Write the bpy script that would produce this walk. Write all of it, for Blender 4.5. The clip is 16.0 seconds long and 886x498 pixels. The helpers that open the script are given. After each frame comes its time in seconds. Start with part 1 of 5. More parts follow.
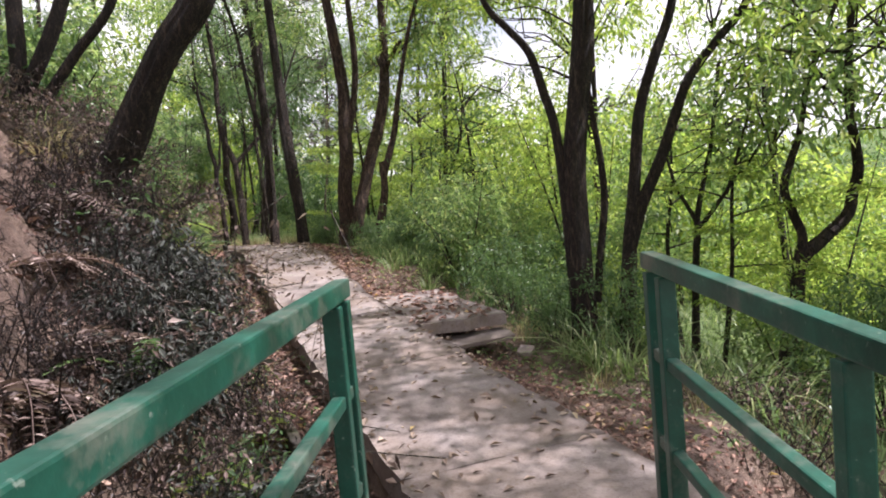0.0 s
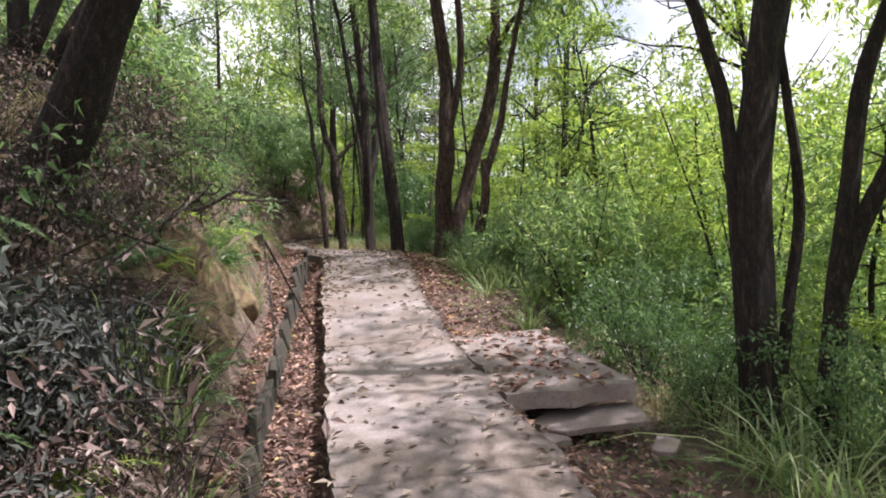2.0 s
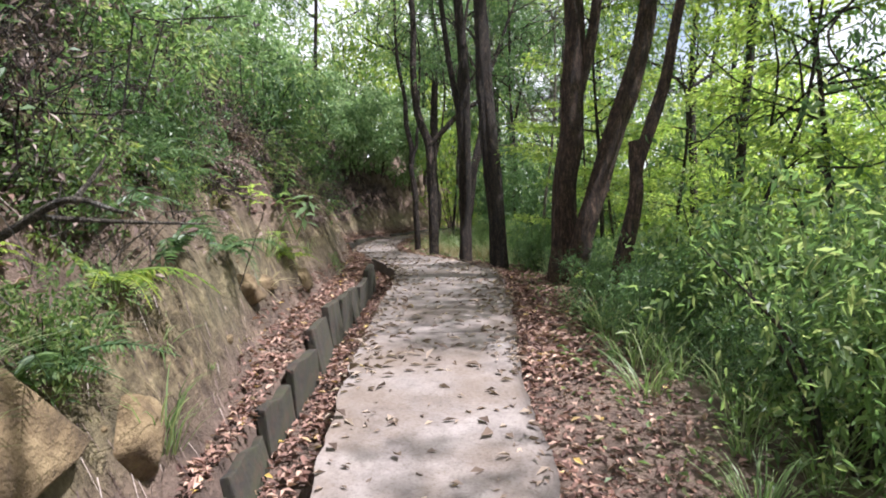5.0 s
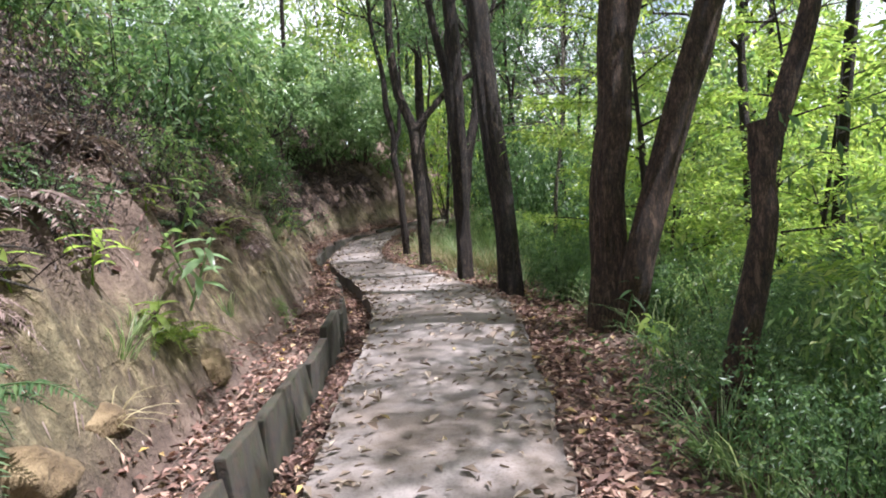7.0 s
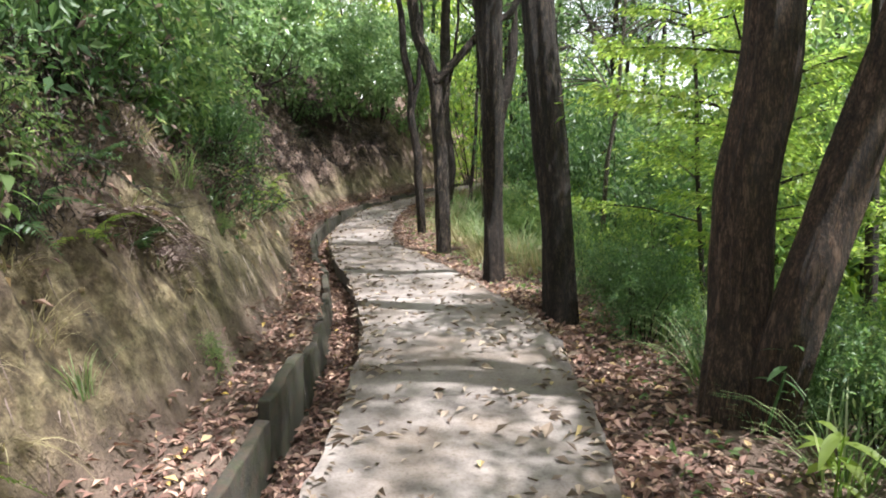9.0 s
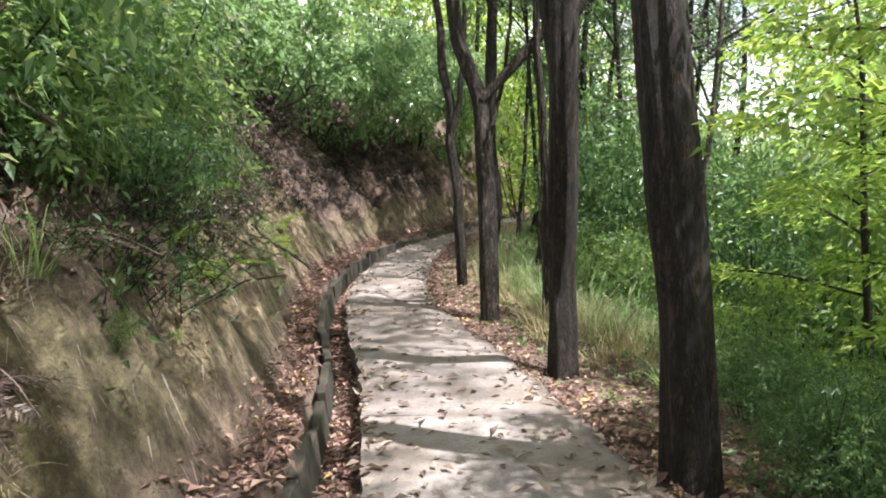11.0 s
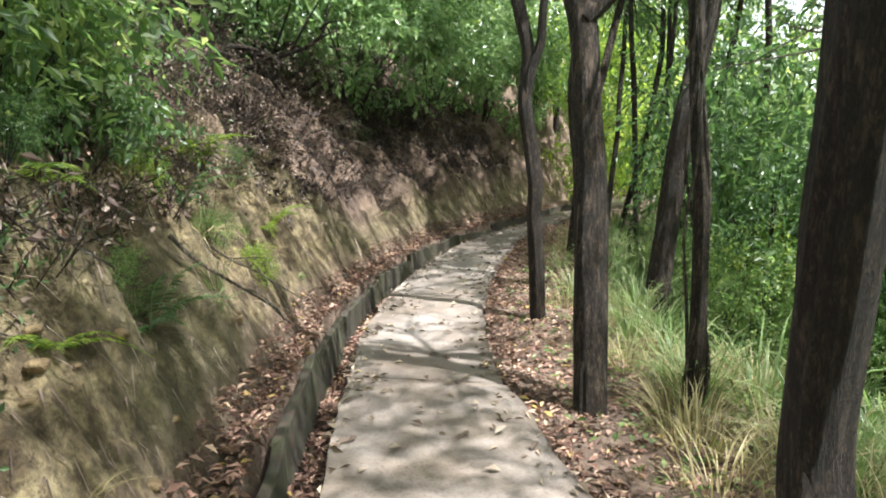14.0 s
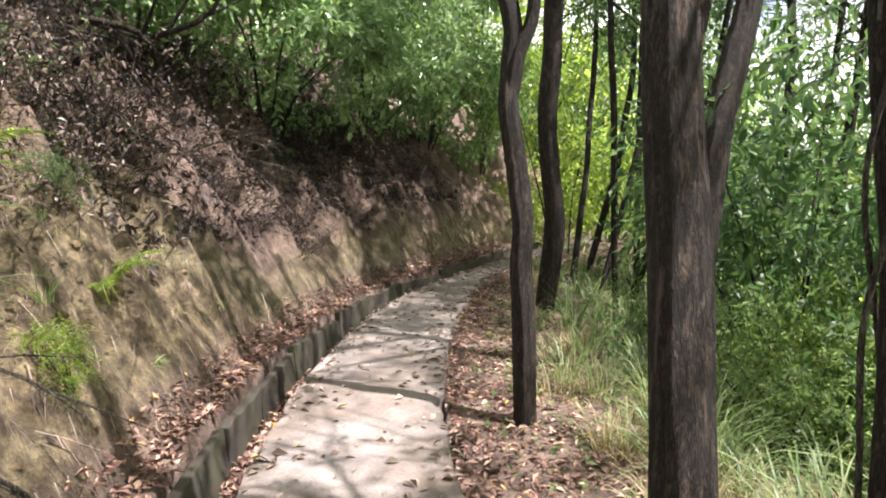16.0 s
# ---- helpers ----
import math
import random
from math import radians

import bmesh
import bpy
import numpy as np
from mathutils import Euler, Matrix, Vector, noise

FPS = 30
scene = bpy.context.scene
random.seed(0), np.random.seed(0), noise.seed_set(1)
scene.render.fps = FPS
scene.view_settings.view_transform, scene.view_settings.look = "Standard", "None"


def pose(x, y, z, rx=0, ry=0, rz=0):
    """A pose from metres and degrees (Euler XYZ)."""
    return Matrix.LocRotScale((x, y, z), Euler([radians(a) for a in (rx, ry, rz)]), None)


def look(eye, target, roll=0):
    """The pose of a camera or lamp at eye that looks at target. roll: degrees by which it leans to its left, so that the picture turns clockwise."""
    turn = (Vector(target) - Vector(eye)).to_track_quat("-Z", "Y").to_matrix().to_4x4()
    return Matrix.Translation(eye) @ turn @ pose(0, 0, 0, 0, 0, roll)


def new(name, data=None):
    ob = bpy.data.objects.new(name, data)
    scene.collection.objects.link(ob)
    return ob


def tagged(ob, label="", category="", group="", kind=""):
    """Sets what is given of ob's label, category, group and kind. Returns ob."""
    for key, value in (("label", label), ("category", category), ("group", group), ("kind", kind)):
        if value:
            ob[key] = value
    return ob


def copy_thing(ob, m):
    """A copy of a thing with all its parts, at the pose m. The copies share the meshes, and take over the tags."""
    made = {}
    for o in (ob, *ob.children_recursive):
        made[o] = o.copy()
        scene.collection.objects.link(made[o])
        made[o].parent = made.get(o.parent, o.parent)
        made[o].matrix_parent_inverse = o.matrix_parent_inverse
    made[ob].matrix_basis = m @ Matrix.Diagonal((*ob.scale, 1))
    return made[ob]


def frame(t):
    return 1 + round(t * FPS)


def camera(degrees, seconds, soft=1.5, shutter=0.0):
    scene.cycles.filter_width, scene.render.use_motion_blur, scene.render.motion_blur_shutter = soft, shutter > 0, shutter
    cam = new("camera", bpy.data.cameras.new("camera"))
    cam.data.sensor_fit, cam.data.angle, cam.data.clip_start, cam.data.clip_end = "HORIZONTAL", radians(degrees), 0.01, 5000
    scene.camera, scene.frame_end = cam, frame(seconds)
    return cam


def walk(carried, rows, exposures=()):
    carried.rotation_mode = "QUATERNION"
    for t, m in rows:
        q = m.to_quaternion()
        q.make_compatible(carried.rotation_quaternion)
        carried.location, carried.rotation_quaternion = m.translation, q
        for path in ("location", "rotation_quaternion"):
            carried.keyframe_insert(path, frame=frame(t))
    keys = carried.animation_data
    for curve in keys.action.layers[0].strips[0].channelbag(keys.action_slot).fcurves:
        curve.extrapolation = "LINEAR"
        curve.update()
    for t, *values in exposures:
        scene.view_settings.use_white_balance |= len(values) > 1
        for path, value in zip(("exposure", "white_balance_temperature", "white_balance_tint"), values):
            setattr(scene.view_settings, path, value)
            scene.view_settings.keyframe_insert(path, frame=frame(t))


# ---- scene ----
cam = camera(66.7, 16.0, 1.9)
METRES, EYE, TILT, LEAN, TURN = 16.0, 1.35, -4.0, 5.0, 0.0
ROWS = [
    (0.0, 0.0, 0.0, 0.0, -0.0, 0.0, 0.0),
    (0.5, 0.003, 0.0295, 0.0026, 1.92, -1.1, -0.41),
    (1.0, 0.0068, 0.0575, 0.0056, 5.62, -1.37, -1.17),
    (1.5, 0.007, 0.0871, 0.0087, 8.39, -0.69, -1.95),
    (2.0, 0.0063, 0.1169, 0.0106, 10.1, 0.07, -2.42),
    (2.5, 0.0043, 0.1465, 0.012, 12.13, -0.12, -2.32),
    (3.0, 0.0045, 0.1774, 0.0141, 15.09, -0.97, -2.51),
    (3.5, -0.0022, 0.206, 0.0163, 18.36, -1.55, -3.17),
    (4.0, -0.0105, 0.2364, 0.0192, 20.44, -1.38, -3.8),
    (6.5, -0.0705, 0.414, 0.0547, 17.45, -2.39, -4.36),
    (7.0, -0.0809, 0.4437, 0.0576, 19.12, -3.4, -1.65),
    (7.5, -0.0915, 0.4757, 0.0613, 19.45, -4.77, -2.22),
    (8.0, -0.1015, 0.5047, 0.0643, 19.93, -5.78, -3.89),
    (8.5, -0.1141, 0.5334, 0.0668, 20.4, -6.9, -4.1),
    (9.0, -0.1243, 0.5623, 0.0697, 21.07, -7.02, -3.98),
    (9.5, -0.1366, 0.5899, 0.073, 22.52, -4.05, -4.93),
    (12.0, -0.1903, 0.7245, 0.0822, 26.76, -6.67, -3.45),
    (12.5, -0.2017, 0.7509, 0.0838, 29.01, -7.65, -4.23),
    (13.0, -0.2162, 0.7772, 0.0845, 29.59, -7.8, -4.54),
    (13.5, -0.2284, 0.8039, 0.0839, 29.96, -7.78, -4.74),
    (14.0, -0.2435, 0.8288, 0.0827, 30.39, -7.62, -4.8),
    (14.5, -0.2577, 0.8547, 0.0819, 30.59, -6.89, -4.87),
    (15.0, -0.2735, 0.8793, 0.0814, 30.14, -2.65, -5.77),
    (15.5, -0.2889, 0.9039, 0.0798, 27.57, -1.72, -5.78),
    (16.0, -0.3045, 0.9295, 0.0786, 25.05, -4.05, -5.91),
]
walk(cam, [(t, pose(0, 0, EYE, TILT, LEAN, TURN) @ pose(METRES * x, METRES * y, METRES * z, 90 + pitch, roll, yaw)) for t, x, y, z, yaw, pitch, roll in ROWS],
     [(0.0, 1.0, 6300, 23), (4.0, 1.05, 6050, 17), (6.5, 1.18, 5900, 15), (7.5, 1.36, 5850, 17), (9.0, 1.5, 6150, 9), (9.5, 1.6, 6100, 13), (12.0, 1.58, 6250, 9), (13.5, 1.62, 6250, 4), (14.5, 1.8, 6350, 6), (16.0, 1.72, 6450, 16)])

# ---- light ----
SUN_FROM = Vector((0.92, 0.13, 1.72)).normalized()      # towards the sun: over the valley side
sun = new("sun", bpy.data.lights.new("sun", "SUN"))
sun.data.energy, sun.data.angle, sun.data.color = 5.0, radians(0.8), (1.0, 0.97, 0.925)
sun.matrix_world = look(SUN_FROM * 60, (0, 0, 0))
world = bpy.data.worlds.new("sky")
scene.world = world
world.use_nodes = True
wn, wl_ = world.node_tree.nodes, world.node_tree.links
wn.clear()
sky = wn.new("ShaderNodeTexSky")
sky.sky_type, sky.sun_disc = "NISHITA", False
sky.sun_elevation = math.asin(SUN_FROM.z)
sky.sun_rotation = math.atan2(SUN_FROM.x, SUN_FROM.y)
sky.dust_density, sky.ozone_density = 3.0, 1.0
coords, cloud = wn.new("ShaderNodeTexCoord"), wn.new("ShaderNodeTexNoise")
cloud.inputs["Scale"].default_value, cloud.inputs["Detail"].default_value = 2.6, 6
cramp = wn.new("ShaderNodeValToRGB")
cramp.color_ramp.elements[0].position, cramp.color_ramp.elements[1].position = 0.3, 0.52
cmix = wn.new("ShaderNodeMix")
cmix.data_type = "RGBA"
cmix.inputs["B"].default_value = (9.0, 9.05, 9.0, 1)
back, out = wn.new("ShaderNodeBackground"), wn.new("ShaderNodeOutputWorld")
back.inputs["Strength"].default_value = 0.085
wl_.new(coords.outputs["Generated"], cloud.inputs["Vector"])
wl_.new(cloud.outputs["Fac"], cramp.inputs["Fac"])
wl_.new(cramp.outputs["Color"], cmix.inputs["Factor"])
wl_.new(sky.outputs["Color"], cmix.inputs["A"])
wl_.new(cmix.outputs["Result"], back.inputs["Color"])
wl_.new(back.outputs["Background"], out.inputs["Surface"])

rng = np.random.default_rng(7)


# ---- materials ----
def mat(name):
    m = bpy.data.materials.new(name)
    m.use_nodes = True
    n, l = m.node_tree.nodes, m.node_tree.links
    return m, n, l, n["Principled BSDF"]


def ramp(n, stops):
    r = n.new("ShaderNodeValToRGB")
    e = r.color_ramp.elements
    while len(e) < len(stops):
        e.new(0.5)
    for k, (p, c) in zip(e, stops):
        k.position, k.color = p, (*c, 1)
    return r


def noise_tex(n, l, scale, detail=5, rough=0.55, stretch=None, space="Object"):
    c, t = n.new("ShaderNodeTexCoord"), n.new("ShaderNodeTexNoise")
    t.inputs["Scale"].default_value, t.inputs["Detail"].default_value, t.inputs["Roughness"].default_value = scale, detail, rough
    if stretch:
        mp = n.new("ShaderNodeMapping")
        mp.inputs["Scale"].default_value = stretch
        l.new(c.outputs[space], mp.inputs["Vector"])
        l.new(mp.outputs["Vector"], t.inputs["Vector"])
    else:
        l.new(c.outputs[space], t.inputs["Vector"])
    return t


def mixc(n, l, fac, a, b, mode="MIX"):
    m = n.new("ShaderNodeMix")
    m.data_type, m.blend_type = "RGBA", mode
    for sock, v in (("Factor", fac), ("A", a), ("B", b)):
        if isinstance(v, (int, float)):
            m.inputs[sock].default_value = v
        elif isinstance(v, tuple):
            m.inputs[sock].default_value = (*v, 1)
        else:
            l.new(v, m.inputs[sock])
    return m.outputs["Result"]


def bump(n, l, bsdf, height, strength, dist):
    b = n.new("ShaderNodeBump")
    b.inputs["Strength"].default_value, b.inputs["Distance"].default_value = strength, dist
    l.new(height, b.inputs["Height"])
    l.new(b.outputs["Normal"], bsdf.inputs["Normal"])


def leaf_mat(name, stops, trans=0.45, rough=0.45, glow=1.6):
    m, n, l, b = mat(name)
    g = n.new("ShaderNodeNewGeometry")
    r = ramp(n, stops)
    l.new(g.outputs["Random Per Island"], r.inputs["Fac"])
    big = noise_tex(n, l, 0.9, 2)
    col = mixc(n, l, 0.35, r.outputs["Color"], ramp_of(n, l, big.outputs["Fac"], [(0.3, (0.55, 0.6, 0.5)), (0.7, (1.25, 1.2, 1.1))]), "MULTIPLY")
    l.new(col, b.inputs["Base Color"])
    b.inputs["Roughness"].default_value = rough
    b.inputs["Specular IOR Level"].default_value = 0.4
    t = n.new("ShaderNodeBsdfTranslucent")
    l.new(mixc(n, l, 1.0, col, (glow, glow * 1.05, glow * 0.75), "MULTIPLY"), t.inputs["Color"])
    mx = n.new("ShaderNodeMixShader")
    mx.inputs["Fac"].default_value = trans
    l.new(b.outputs["BSDF"], mx.inputs[1])
    l.new(t.outputs["BSDF"], mx.inputs[2])
    l.new(mx.outputs["Shader"], n["Material Output"].inputs["Surface"])
    return m


def ramp_of(n, l, fac, stops):
    r = ramp(n, stops)
    l.new(fac, r.inputs["Fac"])
    return r.outputs["Color"]


def concrete_mat(name, tint=1.0, moss=0.0):
    m, n, l, b = mat(name)
    big, mid, fine = noise_tex(n, l, 1.1, 4), noise_tex(n, l, 5, 6, 0.65), noise_tex(n, l, 60, 4, 0.7)
    base = ramp_of(n, l, mid.outputs["Fac"], [(0.3, (0.185 * tint, 0.157 * tint, 0.148 * tint)), (0.5, (0.3 * tint, 0.26 * tint, 0.248 * tint)), (0.72, (0.385 * tint, 0.338 * tint, 0.324 * tint))])
    stain = ramp_of(n, l, big.outputs["Fac"], [(0.35, (0.6, 0.55, 0.51)), (0.6, (1, 1, 1))])
    col = mixc(n, l, 0.8, base, stain, "MULTIPLY")
    dust = noise_tex(n, l, 2.1, 6, 0.68)
    col = mixc(n, l, ramp_of(n, l, dust.outputs["Fac"], [(0.42, (0, 0, 0)), (0.62, (0.75, 0.75, 0.75))]), col, (0.2 * tint, 0.152 * tint, 0.122 * tint))
    grit = ramp_of(n, l, fine.outputs["Fac"], [(0.32, (0.6, 0.57, 0.54)), (0.5, (1, 1, 1)), (0.75, (1.1, 1.1, 1.1))])
    col = mixc(n, l, 0.8, col, grit, "MULTIPLY")
    info = n.new("ShaderNodeObjectInfo")
    col = mixc(n, l, 0.5, col, ramp_of(n, l, info.outputs["Random"], [(0, (0.82, 0.8, 0.78)), (1, (1.1, 1.08, 1.05))]), "MULTIPLY")
    if moss:
        patch = noise_tex(n, l, 4.5, 6, 0.7)
        col = mixc(n, l, ramp_of(n, l, patch.outputs["Fac"], [(0.4, (0, 0, 0)), (0.62, (moss, moss, moss))]), col, (0.04, 0.042, 0.018))
        crust = noise_tex(n, l, 14, 5, 0.7)
        col = mixc(n, l, ramp_of(n, l, crust.outputs["Fac"], [(0.48, (0, 0, 0)), (0.68, (moss, moss, moss))]), col, (0.06, 0.037, 0.025))
    l.new(col, b.inputs["Base Color"])
    b.inputs["Roughness"].default_value = 0.92
    add = n.new("ShaderNodeMath")
    add.operation = "MULTIPLY_ADD"
    add.inputs[1].default_value = 0.35
    l.new(fine.outputs["Fac"], add.inputs[0])
    l.new(mid.outputs["Fac"], add.inputs[2])
    bump(n, l, b, add.outputs[0], 0.6, 0.02)
    return m


def bark_mat(name, dark, light):
    m, n, l, b = mat(name)
    groove = noise_tex(n, l, 20, 7, 0.7, (1.5, 1.5, 0.38))
    cc, mp, vo = n.new("ShaderNodeTexCoord"), n.new("ShaderNodeMapping"), n.new("ShaderNodeTexVoronoi")
    mp.inputs["Scale"].default_value = (17, 17, 3.6)
    vo.feature = "DISTANCE_TO_EDGE"
    l.new(cc.outputs["Object"], mp.inputs["Vector"])
    l.new(mixc(n, l, 0.9, mp.outputs["Vector"], groove.outputs["Color"], "ADD"), vo.inputs["Vector"])
    patch = noise_tex(n, l, 2.2, 4)
    fine = noise_tex(n, l, 70, 3)
    col = ramp_of(n, l, groove.outputs["Fac"], [(0.32, tuple(c * 0.35 for c in dark)), (0.5, dark), (0.68, light)])
    col = mixc(n, l, 0.6, col, ramp_of(n, l, patch.outputs["Fac"], [(0.3, (0.6, 0.58, 0.56)), (0.65, (1.15, 1.1, 1.0))]), "MULTIPLY")
    crack = ramp_of(n, l, vo.outputs["Distance"], [(0.0, (0.1, 0.085, 0.08)), (0.22, (0.9, 0.9, 0.9)), (0.5, (1.5, 1.42, 1.32))])
    col = mixc(n, l, 0.85, col, crack, "MULTIPLY")
    flake = noise_tex(n, l, 11, 6, 0.7, (2.0, 2.0, 0.42))
    col = mixc(n, l, ramp_of(n, l, flake.outputs["Fac"], [(0.56, (0, 0, 0)), (0.66, (0.45, 0.45, 0.45))]), col, tuple(min(0.5, c * 1.6) for c in light))
    l.new(col, b.inputs["Base Color"])
    b.inputs["Roughness"].default_value = 0.9
    add = n.new("ShaderNodeMath")
    add.operation = "MULTIPLY_ADD"
    add.inputs[1].default_value = 0.25
    l.new(fine.outputs["Fac"], add.inputs[0])
    l.new(mixc(n, l, 0.45, groove.outputs["Fac"], crack), add.inputs[2])
    bump(n, l, b, add.outputs[0], 1.0, 0.06)
    return m


def soil_mat():
    m, n, l, b = mat("earth_and_litter")
    at = n.new("ShaderNodeAttribute")
    at.attribute_name = "bank"
    gr = n.new("ShaderNodeAttribute")
    gr.attribute_name = "grass"
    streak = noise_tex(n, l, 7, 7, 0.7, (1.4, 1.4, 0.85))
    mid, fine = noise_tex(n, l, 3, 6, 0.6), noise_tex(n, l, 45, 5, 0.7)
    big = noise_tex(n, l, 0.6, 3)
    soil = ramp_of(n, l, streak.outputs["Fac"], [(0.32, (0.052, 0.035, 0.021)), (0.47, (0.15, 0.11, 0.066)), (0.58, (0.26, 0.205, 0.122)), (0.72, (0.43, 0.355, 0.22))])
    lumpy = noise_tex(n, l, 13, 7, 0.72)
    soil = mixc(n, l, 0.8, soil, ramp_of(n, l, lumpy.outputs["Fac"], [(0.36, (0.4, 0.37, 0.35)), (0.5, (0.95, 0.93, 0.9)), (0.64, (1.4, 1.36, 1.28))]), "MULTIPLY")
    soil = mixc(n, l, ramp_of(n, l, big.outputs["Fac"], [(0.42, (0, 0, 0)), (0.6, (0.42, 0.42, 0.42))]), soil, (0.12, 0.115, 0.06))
    litter = ramp_of(n, l, mid.outputs["Fac"], [(0.3, (0.07, 0.046, 0.036)), (0.5, (0.17, 0.115, 0.09)), (0.7, (0.29, 0.205, 0.16))])
    grass = ramp_of(n, l, mid.outputs["Fac"], [(0.3, (0.035, 0.06, 0.015)), (0.6, (0.1, 0.16, 0.035)), (0.8, (0.16, 0.19, 0.06))])
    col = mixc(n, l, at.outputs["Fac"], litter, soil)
    col = mixc(n, l, gr.outputs["Fac"], col, grass)
    col = mixc(n, l, 0.7, col, ramp_of(n, l, fine.outputs["Fac"], [(0.3, (0.5, 0.48, 0.46)), (0.55, (1, 1, 1)), (0.8, (1.25, 1.2, 1.15))]), "MULTIPLY")
    l.new(col, b.inputs["Base Color"])
    b.inputs["Roughness"].default_value = 1.0
    add = n.new("ShaderNodeMath")
    add.operation = "MULTIPLY_ADD"
    add.inputs[1].default_value = 0.3
    l.new(fine.outputs["Fac"], add.inputs[0])
    l.new(mixc(n, l, 0.55, streak.outputs["Fac"], lumpy.outputs["Fac"]), add.inputs[2])
    bump(n, l, b, add.outputs[0], 1.0, 0.09)
    return m


def paint_mat():
    m, n, l, b = mat("green_paint")
    patch, fine = noise_tex(n, l, 9, 5, 0.6), noise_tex(n, l, 60, 4)
    col = ramp_of(n, l, patch.outputs["Fac"], [(0.3, (0.004, 0.036, 0.024)), (0.55, (0.006, 0.064, 0.043)), (0.75, (0.014, 0.105, 0.072))])
    worn = ramp_of(n, l, fine.outputs["Fac"], [(0.66, (0, 0, 0)), (0.74, (0.6, 0.6, 0.6))])
    col = mixc(n, l, worn, col, (0.2, 0.24, 0.2))
    rub = noise_tex(n, l, 3.2, 6, 0.72)
    col = mixc(n, l, ramp_of(n, l, rub.outputs["Fac"], [(0.5, (0, 0, 0)), (0.64, (0.62, 0.62, 0.62))]), col, (0.15, 0.145, 0.12))
    l.new(col, b.inputs["Base Color"])
    b.inputs["Roughness"].default_value = 0.42
    bump(n, l, b, patch.outputs["Fac"], 0.25, 0.01)
    return m


CONCRETE = concrete_mat("path_concrete", 0.82)
DARK_CONCRETE = concrete_mat("mossy_drain_concrete", 0.15, 0.9)
BARK = bark_mat("dark_bark", (0.05, 0.03, 0.022), (0.13, 0.083, 0.06))
BARK_RED = bark_mat("reddish_bark", (0.115, 0.062, 0.04), (0.27, 0.165, 0.11))
BARK_GREY = bark_mat("grey_bark", (0.06, 0.038, 0.028), (0.215, 0.15, 0.115))
TWIG = bark_mat("pale_twig", (0.2, 0.165, 0.13), (0.4, 0.35, 0.29))
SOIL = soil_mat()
PAINT = paint_mat()
CANOPY = leaf_mat("canopy_leaf", [(0, (0.055, 0.094, 0.044)), (0.4, (0.107, 0.163, 0.066)), (0.8, (0.162, 0.218, 0.091)), (1, (0.249, 0.263, 0.131))], 0.55, glow=2.3)
BRIGHT = leaf_mat("bright_leaf", [(0, (0.089, 0.140, 0.036)), (0.5, (0.167, 0.229, 0.054)), (1, (0.285, 0.313, 0.091))], 0.58, glow=2.4)
DEEP = leaf_mat("deep_leaf", [(0, (0.042, 0.078, 0.036)), (0.6, (0.085, 0.150, 0.063)), (1, (0.157, 0.221, 0.099))], 0.4, 0.38, 1.9)
GLOSSY = leaf_mat("glossy_leaf", [(0, (0.099, 0.166, 0.080)), (0.6, (0.198, 0.288, 0.142)), (1, (0.362, 0.455, 0.265))], 0.35, 0.25, 1.8)
DRY = leaf_mat("dry_frond", [(0, (0.068, 0.043, 0.040)), (0.5, (0.160, 0.109, 0.099)), (0.85, (0.296, 0.216, 0.195)), (1, (0.502, 0.411, 0.391))], 0.25, 0.7, 1.2)
GRASS = leaf_mat("grass_blade", [(0, (0.079, 0.132, 0.045)), (0.6, (0.158, 0.228, 0.090)), (1, (0.340, 0.372, 0.211))], 0.4)
STRAW = leaf_mat("straw_blade", [(0, (0.208, 0.175, 0.095)), (0.6, (0.351, 0.288, 0.162)), (1, (0.546, 0.463, 0.297))], 0.35, 0.6, 1.2)
LITTER = leaf_mat("fallen_leaf", [(0, (0.067, 0.036, 0.030)), (0.35, (0.167, 0.092, 0.075)), (0.65, (0.290, 0.167, 0.138)), (0.9, (0.446, 0.292, 0.234)), (0.97, (0.558, 0.400, 0.316)), (1, (0.513, 0.356, 0.082))], 0.12, 0.7, 1.1)
PALE_LITTER = leaf_mat("pale_fallen_leaf", [(0, (0.09, 0.06, 0.048)), (0.4, (0.2, 0.145, 0.115)), (0.8, (0.32, 0.25, 0.205)), (0.97, (0.42, 0.34, 0.28)), (1, (0.45, 0.33, 0.1))], 0.12, 0.7, 1.1)
# decayed brown leaf, its colour deepened to stand in for shade under the overhang
DECAYED_SHADED = leaf_mat("decayed_shaded_leaf", [(0, (0.015, 0.010, 0.010)), (0.5, (0.045, 0.030, 0.030)), (0.85, (0.098, 0.069, 0.066)), (1, (0.195, 0.150, 0.140))], 0.12, 0.55, 1.1)
# grey-green fern with the shade of the bank put into its near-black colour
SHADED_FERN = leaf_mat("shaded_fern_leaf", [(0, (0.012, 0.014, 0.013)), (0.55, (0.034, 0.040, 0.034)), (0.85, (0.060, 0.066, 0.055)), (1, (0.10, 0.095, 0.085))], 0.15, 0.65, 1.1)
FAR = leaf_mat("far_leaf", [(0, (0.066, 0.123, 0.052)), (0.6, (0.121, 0.204, 0.083)), (1, (0.206, 0.272, 0.146))], 0.45)


# ---- the lie of the land: u runs along the walk, w across it, growing to the valley side ----
def to_xy(u, w):
    return -0.33 * u + 0.944 * w, 0.944 * u + 0.33 * w


def to_uw(x, y):
    return -0.33 * x + 0.944 * y, 0.944 * x + 0.33 * y


DENSE = np.arange(-20, 60, 0.1)


def smooth_line(us, vs, width=9):
    v = np.interp(DENSE, us, vs)
    k = np.hanning(width + 2)[1:-1]
    v = np.convolve(np.pad(v, width, "edge"), k / k.sum(), "same")[width:-width]
    return lambda u: np.interp(u, DENSE, v)


